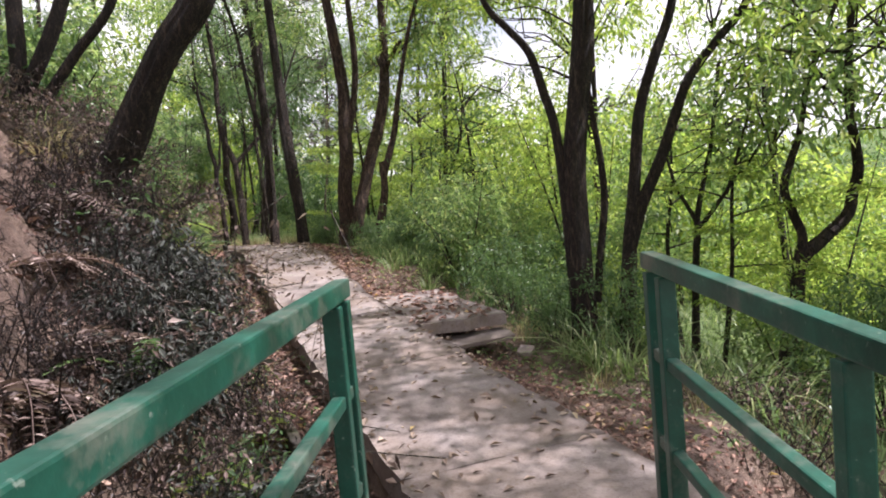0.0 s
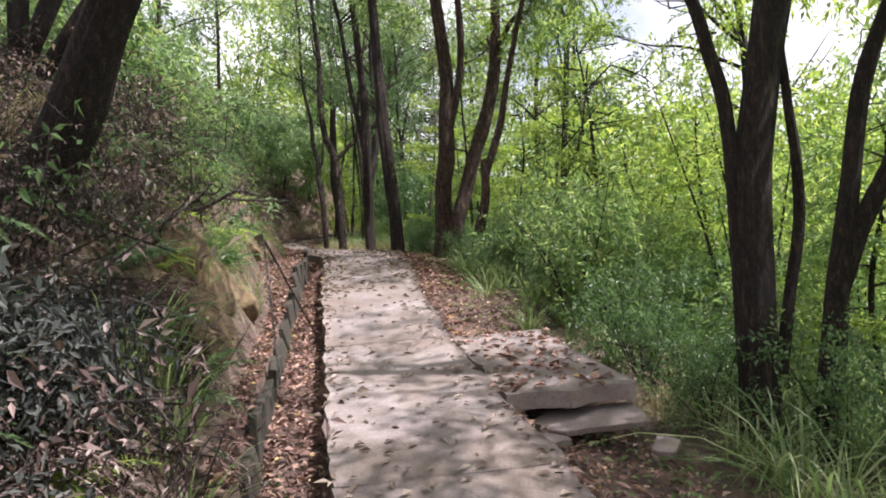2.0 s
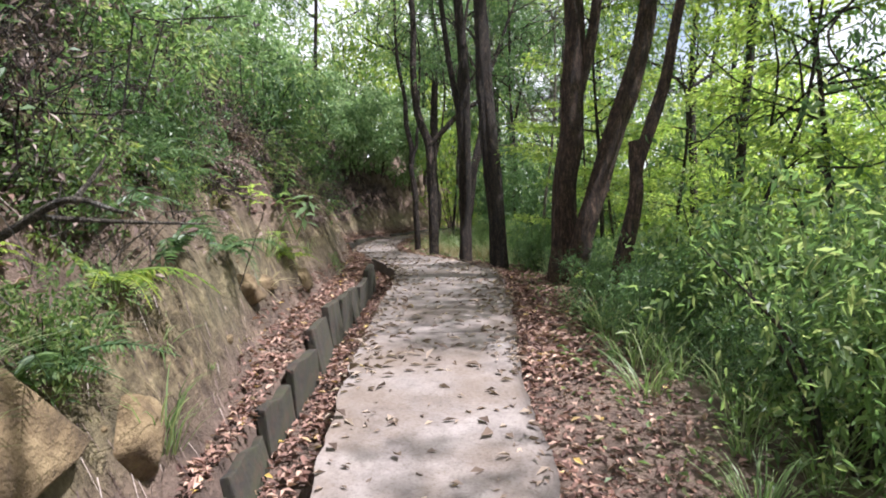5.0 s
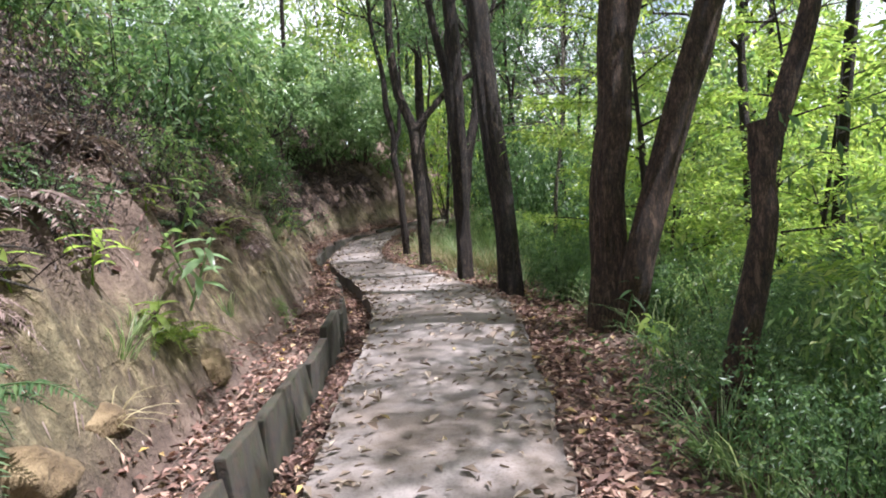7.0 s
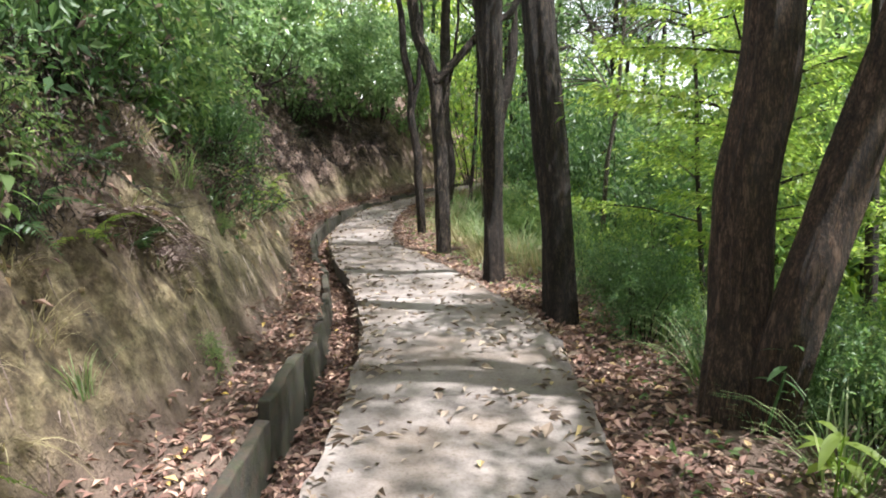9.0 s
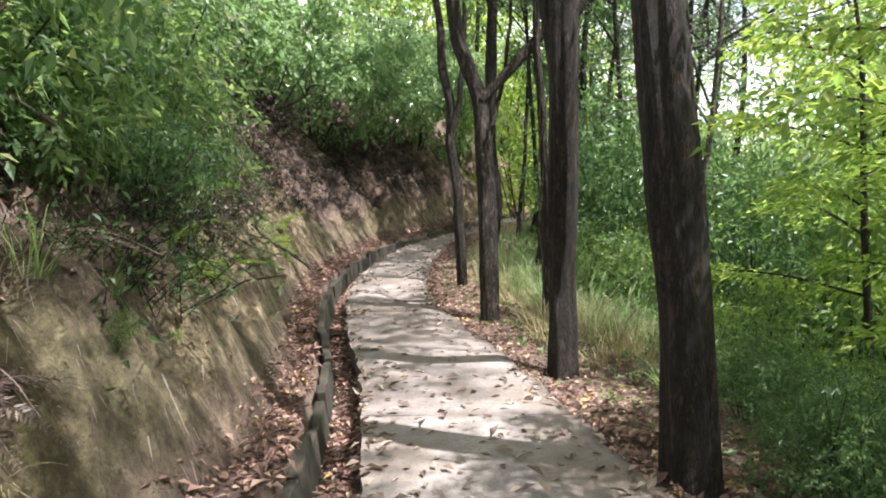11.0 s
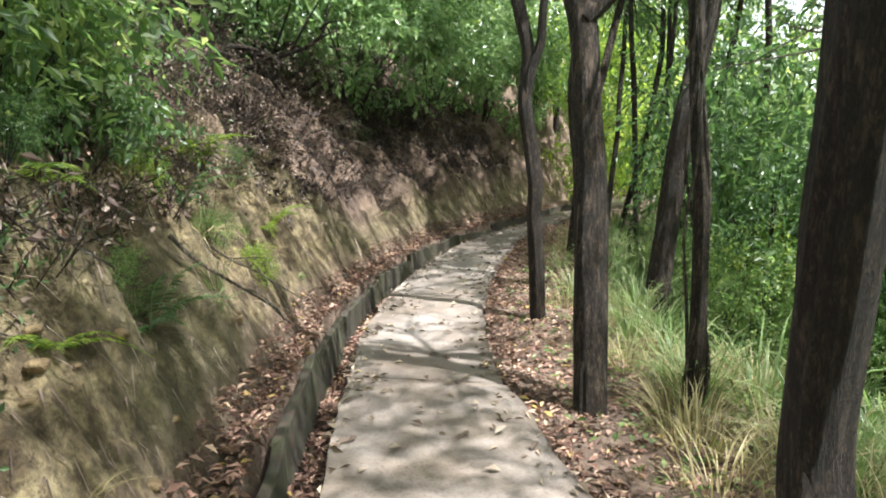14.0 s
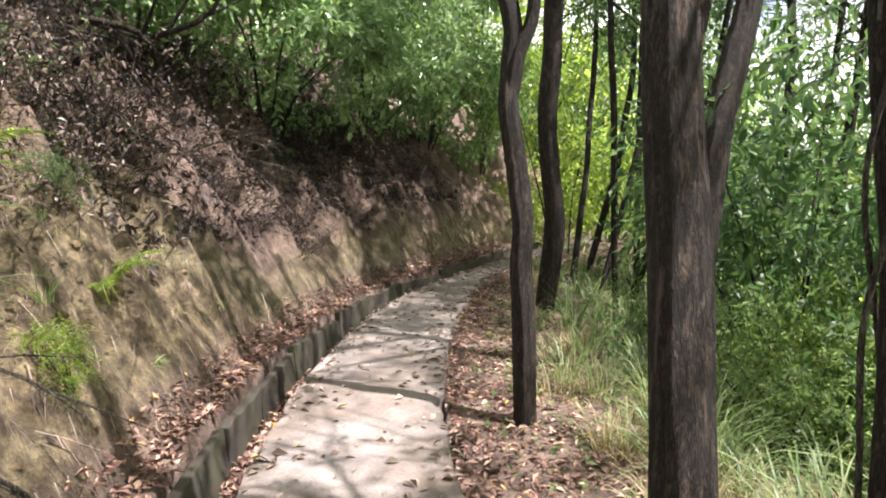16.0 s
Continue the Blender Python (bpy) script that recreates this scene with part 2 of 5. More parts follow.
left_edge = smooth_line([-20, 0, 2, 3, 4, 5, 7, 9, 12, 13, 13.8, 14.6, 15.5, 16.4, 18.2, 19, 20.1, 22.2, 23.4, 24.2, 27, 31, 40],
                        [0.9, 0.85, 0.75, 0.7, 0.645, 0.61, 0.57, 0.52, 0.5, 0.47, 0.37, 0.19, 0.0, -0.31, -0.76, -0.9, -1.03, -1.03, -0.9, -0.69, 0.14, 1.6, 6])
right_edge = smooth_line([-20, 0, 2, 4, 5, 7, 8.5, 10, 12, 13.4, 14.2, 15.2, 15.7, 16.4, 17.6, 18.6, 19.7, 20.8, 23.3, 24.9, 25.5, 27.5, 31, 40],
                         [2.0, 1.95, 1.87, 1.74, 1.62, 1.54, 1.52, 1.62, 1.7, 1.69, 1.5, 1.2, 1.05, 0.8, 0.33, 0.1, -0.07, -0.17, -0.16, 0.07, 0.25, 0.75, 2.4, 7])
path_z = smooth_line([-20, 0, 3, 5.5, 7, 8.5, 10, 12, 14, 18, 24, 60], [0, 0, 0.1, 0.33, 0.42, 0.62, 0.72, 0.76, 0.77, 0.72, 0.72, 0.8], 15)
ledge = smooth_line([-20, 4, 8, 9.5, 13, 15, 17, 30], [0.25, 0.12, 0.1, 0.3, 0.3, 0.12, 0.12, 0.12], 11)
face_h = smooth_line([-20, 3, 6, 8, 12, 15, 17, 20, 24, 60], [0.8, 0.9, 1.1, 1.2, 1.25, 1.1, 1.15, 1.6, 2.0, 1.5], 15)
face_s = smooth_line([-20, 3, 6, 9, 12, 15, 18, 22, 60], [1.3, 1.6, 2.0, 2.6, 2.6, 2.0, 1.7, 1.7, 1.7], 15)
drain_gap = smooth_line([-20, 4, 5, 7, 9, 14, 15, 60], [0.36, 0.36, 0.38, 0.36, 0.28, 0.27, 0.22, 0.22], 9)
shoulder = smooth_line([-20, 4.5, 6.5, 8.5, 60], [0.24, 0.24, 0.2, 0.07, 0.07], 9)


def step01(a, b, x):
    t = np.clip((x - a) / (b - a), 0, 1)
    return t * t * (3 - 2 * t)


def lattice_noise(x, y, seed):
    xi, yi = np.floor(x).astype(np.int64), np.floor(y).astype(np.int64)
    fx, fy = x - xi, y - yi
    fx, fy = fx * fx * (3 - 2 * fx), fy * fy * (3 - 2 * fy)

    def h(a, b):
        v = np.sin(a * 127.1 + b * 311.7 + seed * 74.7) * 43758.5453
        return (v - np.floor(v)) * 2 - 1
    return (h(xi, yi) * (1 - fx) + h(xi + 1, yi) * fx) * (1 - fy) + (h(xi, yi + 1) * (1 - fx) + h(xi + 1, yi + 1) * fx) * fy


def ground_z(u, w):
    """Height of the earth, and how far it is bare bank and grass."""
    u, w = np.asarray(u, float), np.asarray(w, float)
    zp, l, r = path_z(u), left_edge(u), right_edge(u)
    rough = 0.035 * lattice_noise(u * 3.1, w * 3.1, 1) + 0.018 * lattice_noise(u * 9, w * 9, 2)
    e, t = l - w, w - r
    # valley side
    tt = np.maximum(t, 0)
    right = zp - 0.05 - shoulder(u) * np.minimum(tt, 1.3) - 0.33 * np.clip(tt - 1.3, 0, 7) - 0.08 * np.clip(tt - 8.3, 0, 25) + 0.17 * np.clip(tt - 36, 0, 70) + rough
    right = right + np.clip(tt - 3, 0, 10) * 0.08 * lattice_noise(u * 0.35, w * 0.35, 3)
    # hill side
    extra = np.maximum(drain_gap(u) - 0.27, 0)
    q = e - 0.33 - ledge(u) - extra
    qq = np.maximum(q, 0)
    h, s = face_h(u), face_s(u)
    ribs = (0.13 * lattice_noise(u * 2.2, w * 0.8, 4) + 0.1 * lattice_noise(u * 5.5 + w * 1.2, w * 1.3, 5) + 0.095 * lattice_noise(u * 9, w * 6, 6) + 0.05 * lattice_noise(u * 18, w * 13, 26)) * step01(0.03, 0.35, qq)
    face = h * (1 - np.exp(-qq * s / h)) + 0.42 * np.minimum(qq, 14) + 0.22 * np.clip(qq - 14, 0, 60) + ribs * (1 + 0.6 * np.clip(qq, 0, 3))
    shelf = zp + 0.06 * step01(2.5, 5, u) + 0.025 * step01(13, 15, u) + rough
    left = np.where(q < 0, shelf, shelf + face)
    left = np.where(e < 0.30 + extra, zp - 0.2 + rough * 0.5, left)
    z = np.where(w > r, right, np.where(w < l, left, zp - 0.17))
    gully = step01(3.1, 1.6, u) * step01(-6, -4.5, u) * step01(-1.0, -0.1, w) * step01(5.0, 3.0, w)
    z = z - 0.95 * gully - 0.25 * step01(4.2, 2.6, u) * step01(-6, -4.5, u) * (e > 0) * (e < 1.4)
    z = z - 0.16 * step01(3.6, 4.8, u) * step01(6.2, 5.6, u) * step01(1.6, 1.85, w) * step01(3.2, 2.6, w)
    bank = step01(0.0, 0.15, q)
    bare = 0.65 + 0.45 * step01(14, 15.5, u) - 0.8 * step01(19, 21.5, u)
    bank = bank * (0.25 + 0.75 * step01(4.2, 5.4, u)) * (1 - step01(bare, bare + 0.45, face + 0.25 * lattice_noise(u * 1.7, w * 1.7, 21)))
    grass = step01(0.7, 2.6, tt) + 0.25 * step01(1.6, 3.5, qq)
    return z, bank, np.clip(grass, 0, 1)


def at(u, w, lift=0.0):
    x, y = to_xy(u, w)
    return Vector((x, y, float(ground_z(u, w)[0]) + lift))


def raw_mesh(name, verts, faces, materials, smooth=True):
    """verts (n, 3); faces (m, k), all with k corners."""
    verts, faces = np.asarray(verts, np.float32), np.asarray(faces, np.int32)
    me = bpy.data.meshes.new(name)
    m, k = faces.shape
    me.vertices.add(len(verts))
    me.vertices.foreach_set("co", verts.ravel())
    me.loops.add(m * k)
    me.loops.foreach_set("vertex_index", faces.ravel())
    me.polygons.add(m)
    me.polygons.foreach_set("loop_start", np.arange(0, m * k, k, dtype=np.int32))
    me.polygons.foreach_set("use_smooth", np.full(m, smooth))
    me.update(calc_edges=True)
    for mt in materials if isinstance(materials, (list, tuple)) else [materials]:
        me.materials.append(mt)
    return me


def grid_faces(nu, nw):
    i = np.arange(nu * nw).reshape(nu, nw)
    return np.stack([i[:-1, :-1], i[1:, :-1], i[1:, 1:], i[:-1, 1:]], -1).reshape(-1, 4)


def build_ground():
    far = np.geomspace(1, 240, 26)
    us = np.concatenate([-6 - far[::-1], np.arange(-6, 29, 0.065), 29 + far])
    ws = np.concatenate([-4.2 - far[::-1], np.arange(-4.2, 4.6, 0.045), 4.6 + far])
    u, w = np.meshgrid(us, ws, indexing="ij")
    z, bank, grass = ground_z(u, w)
    x, y = to_xy(u, w)
    f = grid_faces(len(us), len(ws))[:, ::-1]
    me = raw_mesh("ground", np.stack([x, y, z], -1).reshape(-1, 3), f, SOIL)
    for nm, v in (("bank", bank), ("grass", grass)):
        a = me.attributes.new(nm, "FLOAT", "POINT")
        a.data.foreach_set("value", v.ravel().astype(np.float32))
    return tagged(new("ground", me), "bare earth cutting and leaf-strewn slopes beside the path", "ground", kind="structure")


def part(name, me, parent=None, label=""):
    ob = new(name, me)
    if parent is not None:
        ob.parent = parent
    return tagged(ob, label)


def bm_mesh(name, bm, material):
    me = bpy.data.meshes.new(name)
    bm.to_mesh(me)
    bm.free()
    me.materials.append(material)
    return me


def box_mesh(name, size, material, bevel=0.006, wobble=0.0):
    bm = bmesh.new()
    bmesh.ops.create_cube(bm, size=1.0, matrix=Matrix.Diagonal((*size, 1)))
    if wobble:
        bmesh.ops.subdivide_edges(bm, edges=[e for e in bm.edges if abs(e.verts[0].co.x - e.verts[1].co.x) > 0.5 * size[0]], cuts=5)
    if bevel:
        bmesh.ops.bevel(bm, geom=[e for e in bm.edges if len(e.link_faces) == 2 and e.calc_face_angle(0) > 0.5], offset=bevel, segments=2, affect="EDGES", profile=0.6)
    if wobble:
        s = rng.uniform(0, 50)
        for vt in bm.verts:
            vt.co += noise.noise_vector(vt.co * 8 + Vector((s, 0, 0))) * wobble
            if vt.co.z > 0:
                vt.co.z += wobble * 1.8 * noise.noise(Vector((vt.co.x * 6 + s, 0, 0)))
    return bm_mesh(name, bm, material)


def tube(points, radii, sides=10, knots=0.0, seed=0, per=8):
    """Verts and faces of a tapered tube through the points (Catmull-Rom)."""
    p, r = np.asarray(points, float), np.asarray(radii, float)
    p_ = np.vstack([2 * p[0] - p[1], p, 2 * p[-1] - p[-2]])
    r_ = np.concatenate([[r[0]], r, [r[-1]]])
    P, R = [], []
    for i in range(1, len(p_) - 2):
        for t in np.linspace(0, 1, per, endpoint=i == len(p_) - 3):
            a, b, c, d = p_[i - 1:i + 3]
            P.append(0.5 * (2 * b + (c - a) * t + (2 * a - 5 * b + 4 * c - d) * t ** 2 + (3 * b - a - 3 * c + d) * t ** 3))
            R.append(r_[i] + (r_[i + 1] - r_[i]) * t)
    P, R = np.array(P), np.array(R)
    T = np.gradient(P, axis=0)
    T /= np.linalg.norm(T, axis=1, keepdims=True) + 1e-9
    ref = np.where(np.abs(T[:, :1]) < 0.8, [[1.0, 0, 0]], [[0, 1.0, 0]])
    A = np.cross(T, ref)
    A /= np.linalg.norm(A, axis=1, keepdims=True) + 1e-9
    B = np.cross(T, A)
    ang = np.linspace(0, 2 * np.pi, sides, endpoint=False)
    ca, sa = np.cos(ang)[None], np.sin(ang)[None]
    wob = 1
    if knots:
        def up_the_stem(k, per_metre):
            z = P[:, 2:] * per_metre + seed
            i = np.floor(z)
            f = (z - i) ** 2 * (3 - 2 * (z - i))
            return lattice_noise(ca * k + 13.7 * i, sa * k, 9) * (1 - f) + lattice_noise(ca * k + 13.7 * (i + 1), sa * k, 9) * f

        low, ridge, plates = up_the_stem(1.2, 1.6), up_the_stem(2.6, 1.0), up_the_stem(6.5, 2.4)
        wob = 1 + knots * (0.9 * low + 0.55 * ridge + 0.8 * plates * (sides > 16))
    V = P[:, None] + (A[:, None] * np.cos(ang)[None, :, None] + B[:, None] * np.sin(ang)[None, :, None]) * (R[:, None] * wob)[..., None]
    n, idx = len(P), np.arange(len(P) * sides).reshape(len(P), sides)
    nxt = np.roll(idx, -1, 1)
    F = np.stack([idx[:-1], nxt[:-1], nxt[1:], idx[1:]], -1).reshape(-1, 4)
    return V.reshape(-1, 3), F


def join(pieces):
    vs, fs, k = [], [], 0
    for v, f in pieces:
        vs.append(v)
        fs.append(np.asarray(f) + k)
        k += len(v)
    return np.concatenate(vs), np.concatenate(fs)


def unit(v):
    return v / (np.linalg.norm(v, axis=-1, keepdims=True) + 1e-9)


def leaves(P, D, L, W, up=0.6, fold=0.18):
    """Pointed leaves folded on the midrib: base P, direction D, length L, width W."""
    n = len(P)
    N = unit(rng.normal(size=(n, 3)) + np.array([0, 0, up * 2.2]))
    S = unit(np.cross(D, N))
    N = np.cross(S, D)
    L, W = np.broadcast_to(L, n)[:, None], np.broadcast_to(W, n)[:, None]
    tip = P + D * L - np.array([0, 0, 0.12]) * L
    mid = P + D * L * 0.42
    V = np.stack([P, mid + S * W / 2 + N * W * fold, tip, mid - S * W / 2 + N * W * fold], 1).reshape(-1, 3)
    i = np.arange(n)[:, None] * 4
    return V, np.concatenate([i + [0, 1, 2], i + [0, 2, 3]])


def sprays(C, R, twigs, per, twig_len, L, aspect=0.42, droop=0.25, flat=0.75, out_bias=0.8, up=0.6):
    """Leafy twigs filling balls of radius R round the centres C."""
    C = np.repeat(np.asarray(C, float), twigs, 0)
    R = np.repeat(np.broadcast_to(R, len(C) // twigs), twigs)[:, None]
    o = unit(rng.normal(size=C.shape))
    start = C + o * R * rng.random((len(C), 1)) ** 0.45 * np.array([1, 1, flat])
    d = unit(o * out_bias + rng.normal(size=C.shape) * 0.7 + np.array([0, 0, -droop]))
    tl = twig_len * (0.6 + 0.8 * rng.random((len(C), 1)))
    k = (np.arange(per) + 0.5) / per
    P = (start[:, None] + d[:, None] * (k[None, :, None] * tl[:, None])).reshape(-1, 3)
    P[:, 2] -= np.repeat(tl[:, 0], per) * np.tile(k, len(C)) ** 2 * droop * 0.6
    side = unit(np.cross(d, rng.normal(size=d.shape)))
    alt = np.where(np.arange(per) % 2, 1.0, -1.0)
    D = unit((d[:, None] * 0.7 + side[:, None] * alt[None, :, None] * 0.9).reshape(-1, 3) + rng.normal(size=P.shape) * 0.3 + np.array([0, 0, -droop * 0.8]))
    l = L * (0.65 + 0.7 * rng.random(len(P)))
    return leaves(P, D, l, l * aspect, up)


def blades(P, D, L, W, arch=0.9, seg=4):
    """Arching grass blades from P, in direction D, of length L."""
    n = len(P)
    flatd = D * np.array([1, 1, 0])
    S = unit(np.cross(D, np.array([0, 0, 1.0])) + 1e-4)
    rows = []
    for i in range(seg + 1):
        t = i / seg
        c = P + D * (L * t)[:, None] + (unit(flatd + 1e-6) * 0.5 - np.array([0, 0, 1.0])) * (arch * L * t * t * 0.55)[:, None]
        wd = (W * (1 - t ** 1.6) + 0.0008)[:, None] / 2
        rows += [c - S * wd, c + S * wd]
    V = np.stack(rows, 1).reshape(-1, 3)
    i = (np.arange(n) * (2 * seg + 2))[:, None]
    F = np.concatenate([i + [2 * k, 2 * k + 1, 2 * k + 3, 2 * k + 2] for k in range(seg)])
    return V, F


# ---- the ground, the path and the drain ----
build_ground()
path = tagged(new("path"), "narrow pinkish-grey concrete footpath strewn with dry leaves", "path", kind="structure")


def slab_mesh(name, u0, u1, lfun, rfun, thick, material, seed, lift=0.0, broken=0.0):
    nu, nw = max(4, int((u1 - u0) / 0.09)), 14
    u, k = np.meshgrid(np.linspace(u0, u1, nu), np.linspace(0, 1, nw), indexing="ij")
    ragged = 0.018 * lattice_noise(u * 6, u * 0 + seed, 11) + 0.01 * lattice_noise(u * 17, u * 0 + seed, 12)
    l, r = lfun(u) + ragged, rfun(u) + 0.03 * lattice_noise(u * 4, u * 0 + seed + 5, 13) + 0.012 * lattice_noise(u * 15, u * 0, 14)
    ue = u + (0.012 * lattice_noise(k * 9, k * 0 + u0, 15)) * ((u == u0) | (u == u1))
    ue = ue + broken * (lattice_noise(k * 4, k * 0 + 3, 17) + 0.5 * lattice_noise(k * 11, k * 0, 18)) * np.clip(1 - (u - u0) / 0.3, 0, 1)
    w = l + (r - l) * k
    x, y = to_xy(ue, w)
    edge = np.minimum.reduce([(u - u0) / 0.03, (u1 - u) / 0.03, (w - l) / 0.03, (r - w) / 0.03])
    z = path_z(u) + lift + 0.008 * lattice_noise(u * 2.5, w * 2.5, 16) - 0.01 * (1 - np.clip(edge, 0, 1)) ** 2
    top = np.stack([x, y, z], -1).reshape(-1, 3)
    low = top - np.array([0, 0, thick])
    f = grid_faces(nu, nw)[:, ::-1]
    i = np.arange(nu * nw).reshape(nu, nw)
    ring = np.concatenate([i[0, :-1], i[:-1, -1], i[-1, :0:-1], i[:0:-1, 0]])
    nx = np.roll(ring, -1)
    n = nu * nw
    sidef = np.stack([ring, nx, nx + n, ring + n], -1)
    me = raw_mesh(name, np.concatenate([top, low]), np.concatenate([f, sidef, f[:, ::-1] + n]), material)
    me.polygons.foreach_set("use_smooth", np.concatenate([np.full(len(f), True), np.full(len(sidef) + len(f), False)]))
    return me


JOINTS = [1.95, 2.95, 4.6, 6.95, 9.6, 12.4, 14.65, 17.6, 19.9, 22.9, 26.0, 29.4, 34.0]
for i, (a, b) in enumerate(zip(JOINTS[:-1], JOINTS[1:])):
    part("slab", slab_mesh("slab", a + 0.003, b - 0.003, left_edge, right_edge, 0.15, CONCRETE, i), path)
# the wide passing place with its broken edge
part("slab", slab_mesh("slab", 5.47, 6.9, lambda u: right_edge(u) + 0.012, lambda u: 2.42 - 0.1 * (u - 5.4), 0.1, CONCRETE, 40, 0.004, 0.05), path, "wider slab with a broken, overhanging edge")


bridge = tagged(new("footbridge"), "small concrete footbridge deck over a gully", "footbridge", kind="structure")
bm = bmesh.new()
bmesh.ops.create_cube(bm, size=1.0, matrix=Matrix.Translation((0.2, -1.15, -0.075)) @ Matrix.Diagonal((1.45, 7.0, 0.22, 1)))
bmesh.ops.bevel(bm, geom=bm.edges[:], offset=0.015, segments=2, affect="EDGES")
part("deck", bm_mesh("deck", bm, CONCRETE), bridge)

def rubble_mesh(sx, sy, thick, seed):
    """A flat broken piece with an irregular outline."""
    bm = bmesh.new()
    rim = []
    for k in range(15):
        a = k / 15 * 6.283
        m = 1 / max(abs(math.cos(a)), abs(math.sin(a))) * (0.86 + 0.22 * noise.noise(Vector((math.cos(a) * 2, math.sin(a) * 2, seed))))
        rim.append(bm.verts.new((sx / 2 * m * math.cos(a), sy / 2 * m * math.sin(a), 0.012 * noise.noise(Vector((a, seed, 0))))))
    low = [bm.verts.new((p.co.x * 0.93 + 0.01 * noise.noise(p.co * 9), p.co.y * 0.93, -thick * (0.8 + 0.4 * noise.noise(p.co * 5)))) for p in rim]
    bm.faces.new(rim)
    bm.faces.new(low[::-1])
    for k in range(15):
        bm.faces.new((rim[k], low[k], low[(k + 1) % 15], rim[(k + 1) % 15]))
    bmesh.ops.bevel(bm, geom=[e for e in bm.edges if e.verts[0] in rim and e.verts[1] in rim], offset=0.006, segments=1, affect="EDGES")
    bmesh.ops.recalc_face_normals(bm, faces=bm.faces[:])
    return bm_mesh("broken_slab", bm, CONCRETE)


for u, w, sx, sy, drop, rz, tip in ((5.44, 2.1, 0.72, 0.34, 0.17, 15, -3), (5.3, 1.8, 0.26, 0.2, 0.2, 48, 6), (5.2, 2.45, 0.2, 0.15, 0.27, 70, -8)):
    ob = tagged(new("broken_slab", rubble_mesh(sx, sy, 0.05, u * 3 + w)), "broken flat concrete piece lying under the slab edge", "rubble", "pieces of broken slab")
    x, y = to_xy(u, w)
    ob.matrix_world = pose(x, y, float(path_z(u)) - drop, 5, tip, rz)

drain = tagged(new("drain_wall"), "low broken wall of upright mossy concrete boards along the drain", "drain wall", kind="structure")
u = 3.4
while u < 30:
    ln = float(rng.uniform(0.42, 0.75)) if u < 15.5 else float(rng.uniform(0.7, 1.3))
    if u < 8.5:
        top, lean = rng.uniform(-0.06, 0.05), rng.uniform(-16, 4)
    elif u < 12.3:
        top, lean = rng.uniform(0.04, 0.18), rng.uniform(-12, 5)
    elif u < 15:
        top, lean = rng.uniform(-0.02, 0.07), rng.uniform(-14, 5)
    else:
        top, lean = rng.uniform(0.02, 0.085), rng.uniform(-9, 3)
    w0, w1 = float(left_edge(u) - drain_gap(u)), float(left_edge(u + ln) - drain_gap(u + ln))
    (x0, y0), (x1, y1) = to_xy(u, w0), to_xy(u + ln, w1)
    zz = float(path_z(u + ln / 2))
    h = top + 0.27
    me = box_mesh("drain_board", (math.hypot(x1 - x0, y1 - y0) - 0.015, 0.055, h), DARK_CONCRETE, 0.01, 0.014)
    ob = part("board", me, drain)
    ob.matrix_basis = pose((x0 + x1) / 2, (y0 + y1) / 2, zz + top - h / 2, 0, 0, math.degrees(math.atan2(y1 - y0, x1 - x0))) @ pose(0, 0, 0, lean, rng.uniform(-3, 3), 0)
    u += ln


# ---- the green railings of the bridge ----
def railing(name, far, near, tops, label, first, sag=0.0):
    """far, near: foot points (x, y) of the rail; tops: height of top rail far and near."""
    rail = tagged(new(name), label, "railing", "railings of the footbridge")
    f, n = Vector((*far, 0)), Vector((*near, 0))
    d = (n - f).normalized()
    yaw = math.degrees(math.atan2(d.y, d.x))
    length = (n - f).length

    def bar(nm, zf, zn, wide, high):
        me = box_mesh(nm, (length + 0.05, wide, high), PAINT, 0.007)
        ob = part(nm, me, rail)
        ob.matrix_basis = pose(*((f + n) / 2 + Vector((0, 0, (zf + zn) / 2 - high / 2))), 0, math.degrees(math.atan2(zf - zn, length)), yaw)

    bar("top_rail", tops[0], tops[1], 0.055, 0.062)
    bar("middle_rail", tops[0] - 0.35, tops[1] - 0.35 - sag, 0.042, 0.042)
    bar("lower_rail", tops[0] - 0.68, tops[1] - 0.68 - sag, 0.042, 0.042)
    s = 0.03
    spots = [s, s + 0.13]
    while spots[-1] < length - 0.2:
        spots.append(spots[-1] + (1.15 if len(spots) > 2 else first))
    for s in spots:
        zt = tops[0] + (tops[1] - tops[0]) * s / length - 0.07
        me = box_mesh("post", (0.05, 0.06, zt + 0.2), PAINT, 0.006)
        ob = part("post", me, rail)
        ob.matrix_basis = pose(*(f + d * s + Vector((0, 0, zt / 2 - 0.1))), 0, 0, yaw)


railing("railing", (-0.37, 2.26), (-0.66, -3.6), (1.12, 1.14), "dark green painted metal railing with chipped edges", 1.5)
railing("railing", (0.745, 2.5), (0.87, -3.6), (1.1, 0.82), "dark green painted metal railing with sunlit top", 1.04, 0.1)


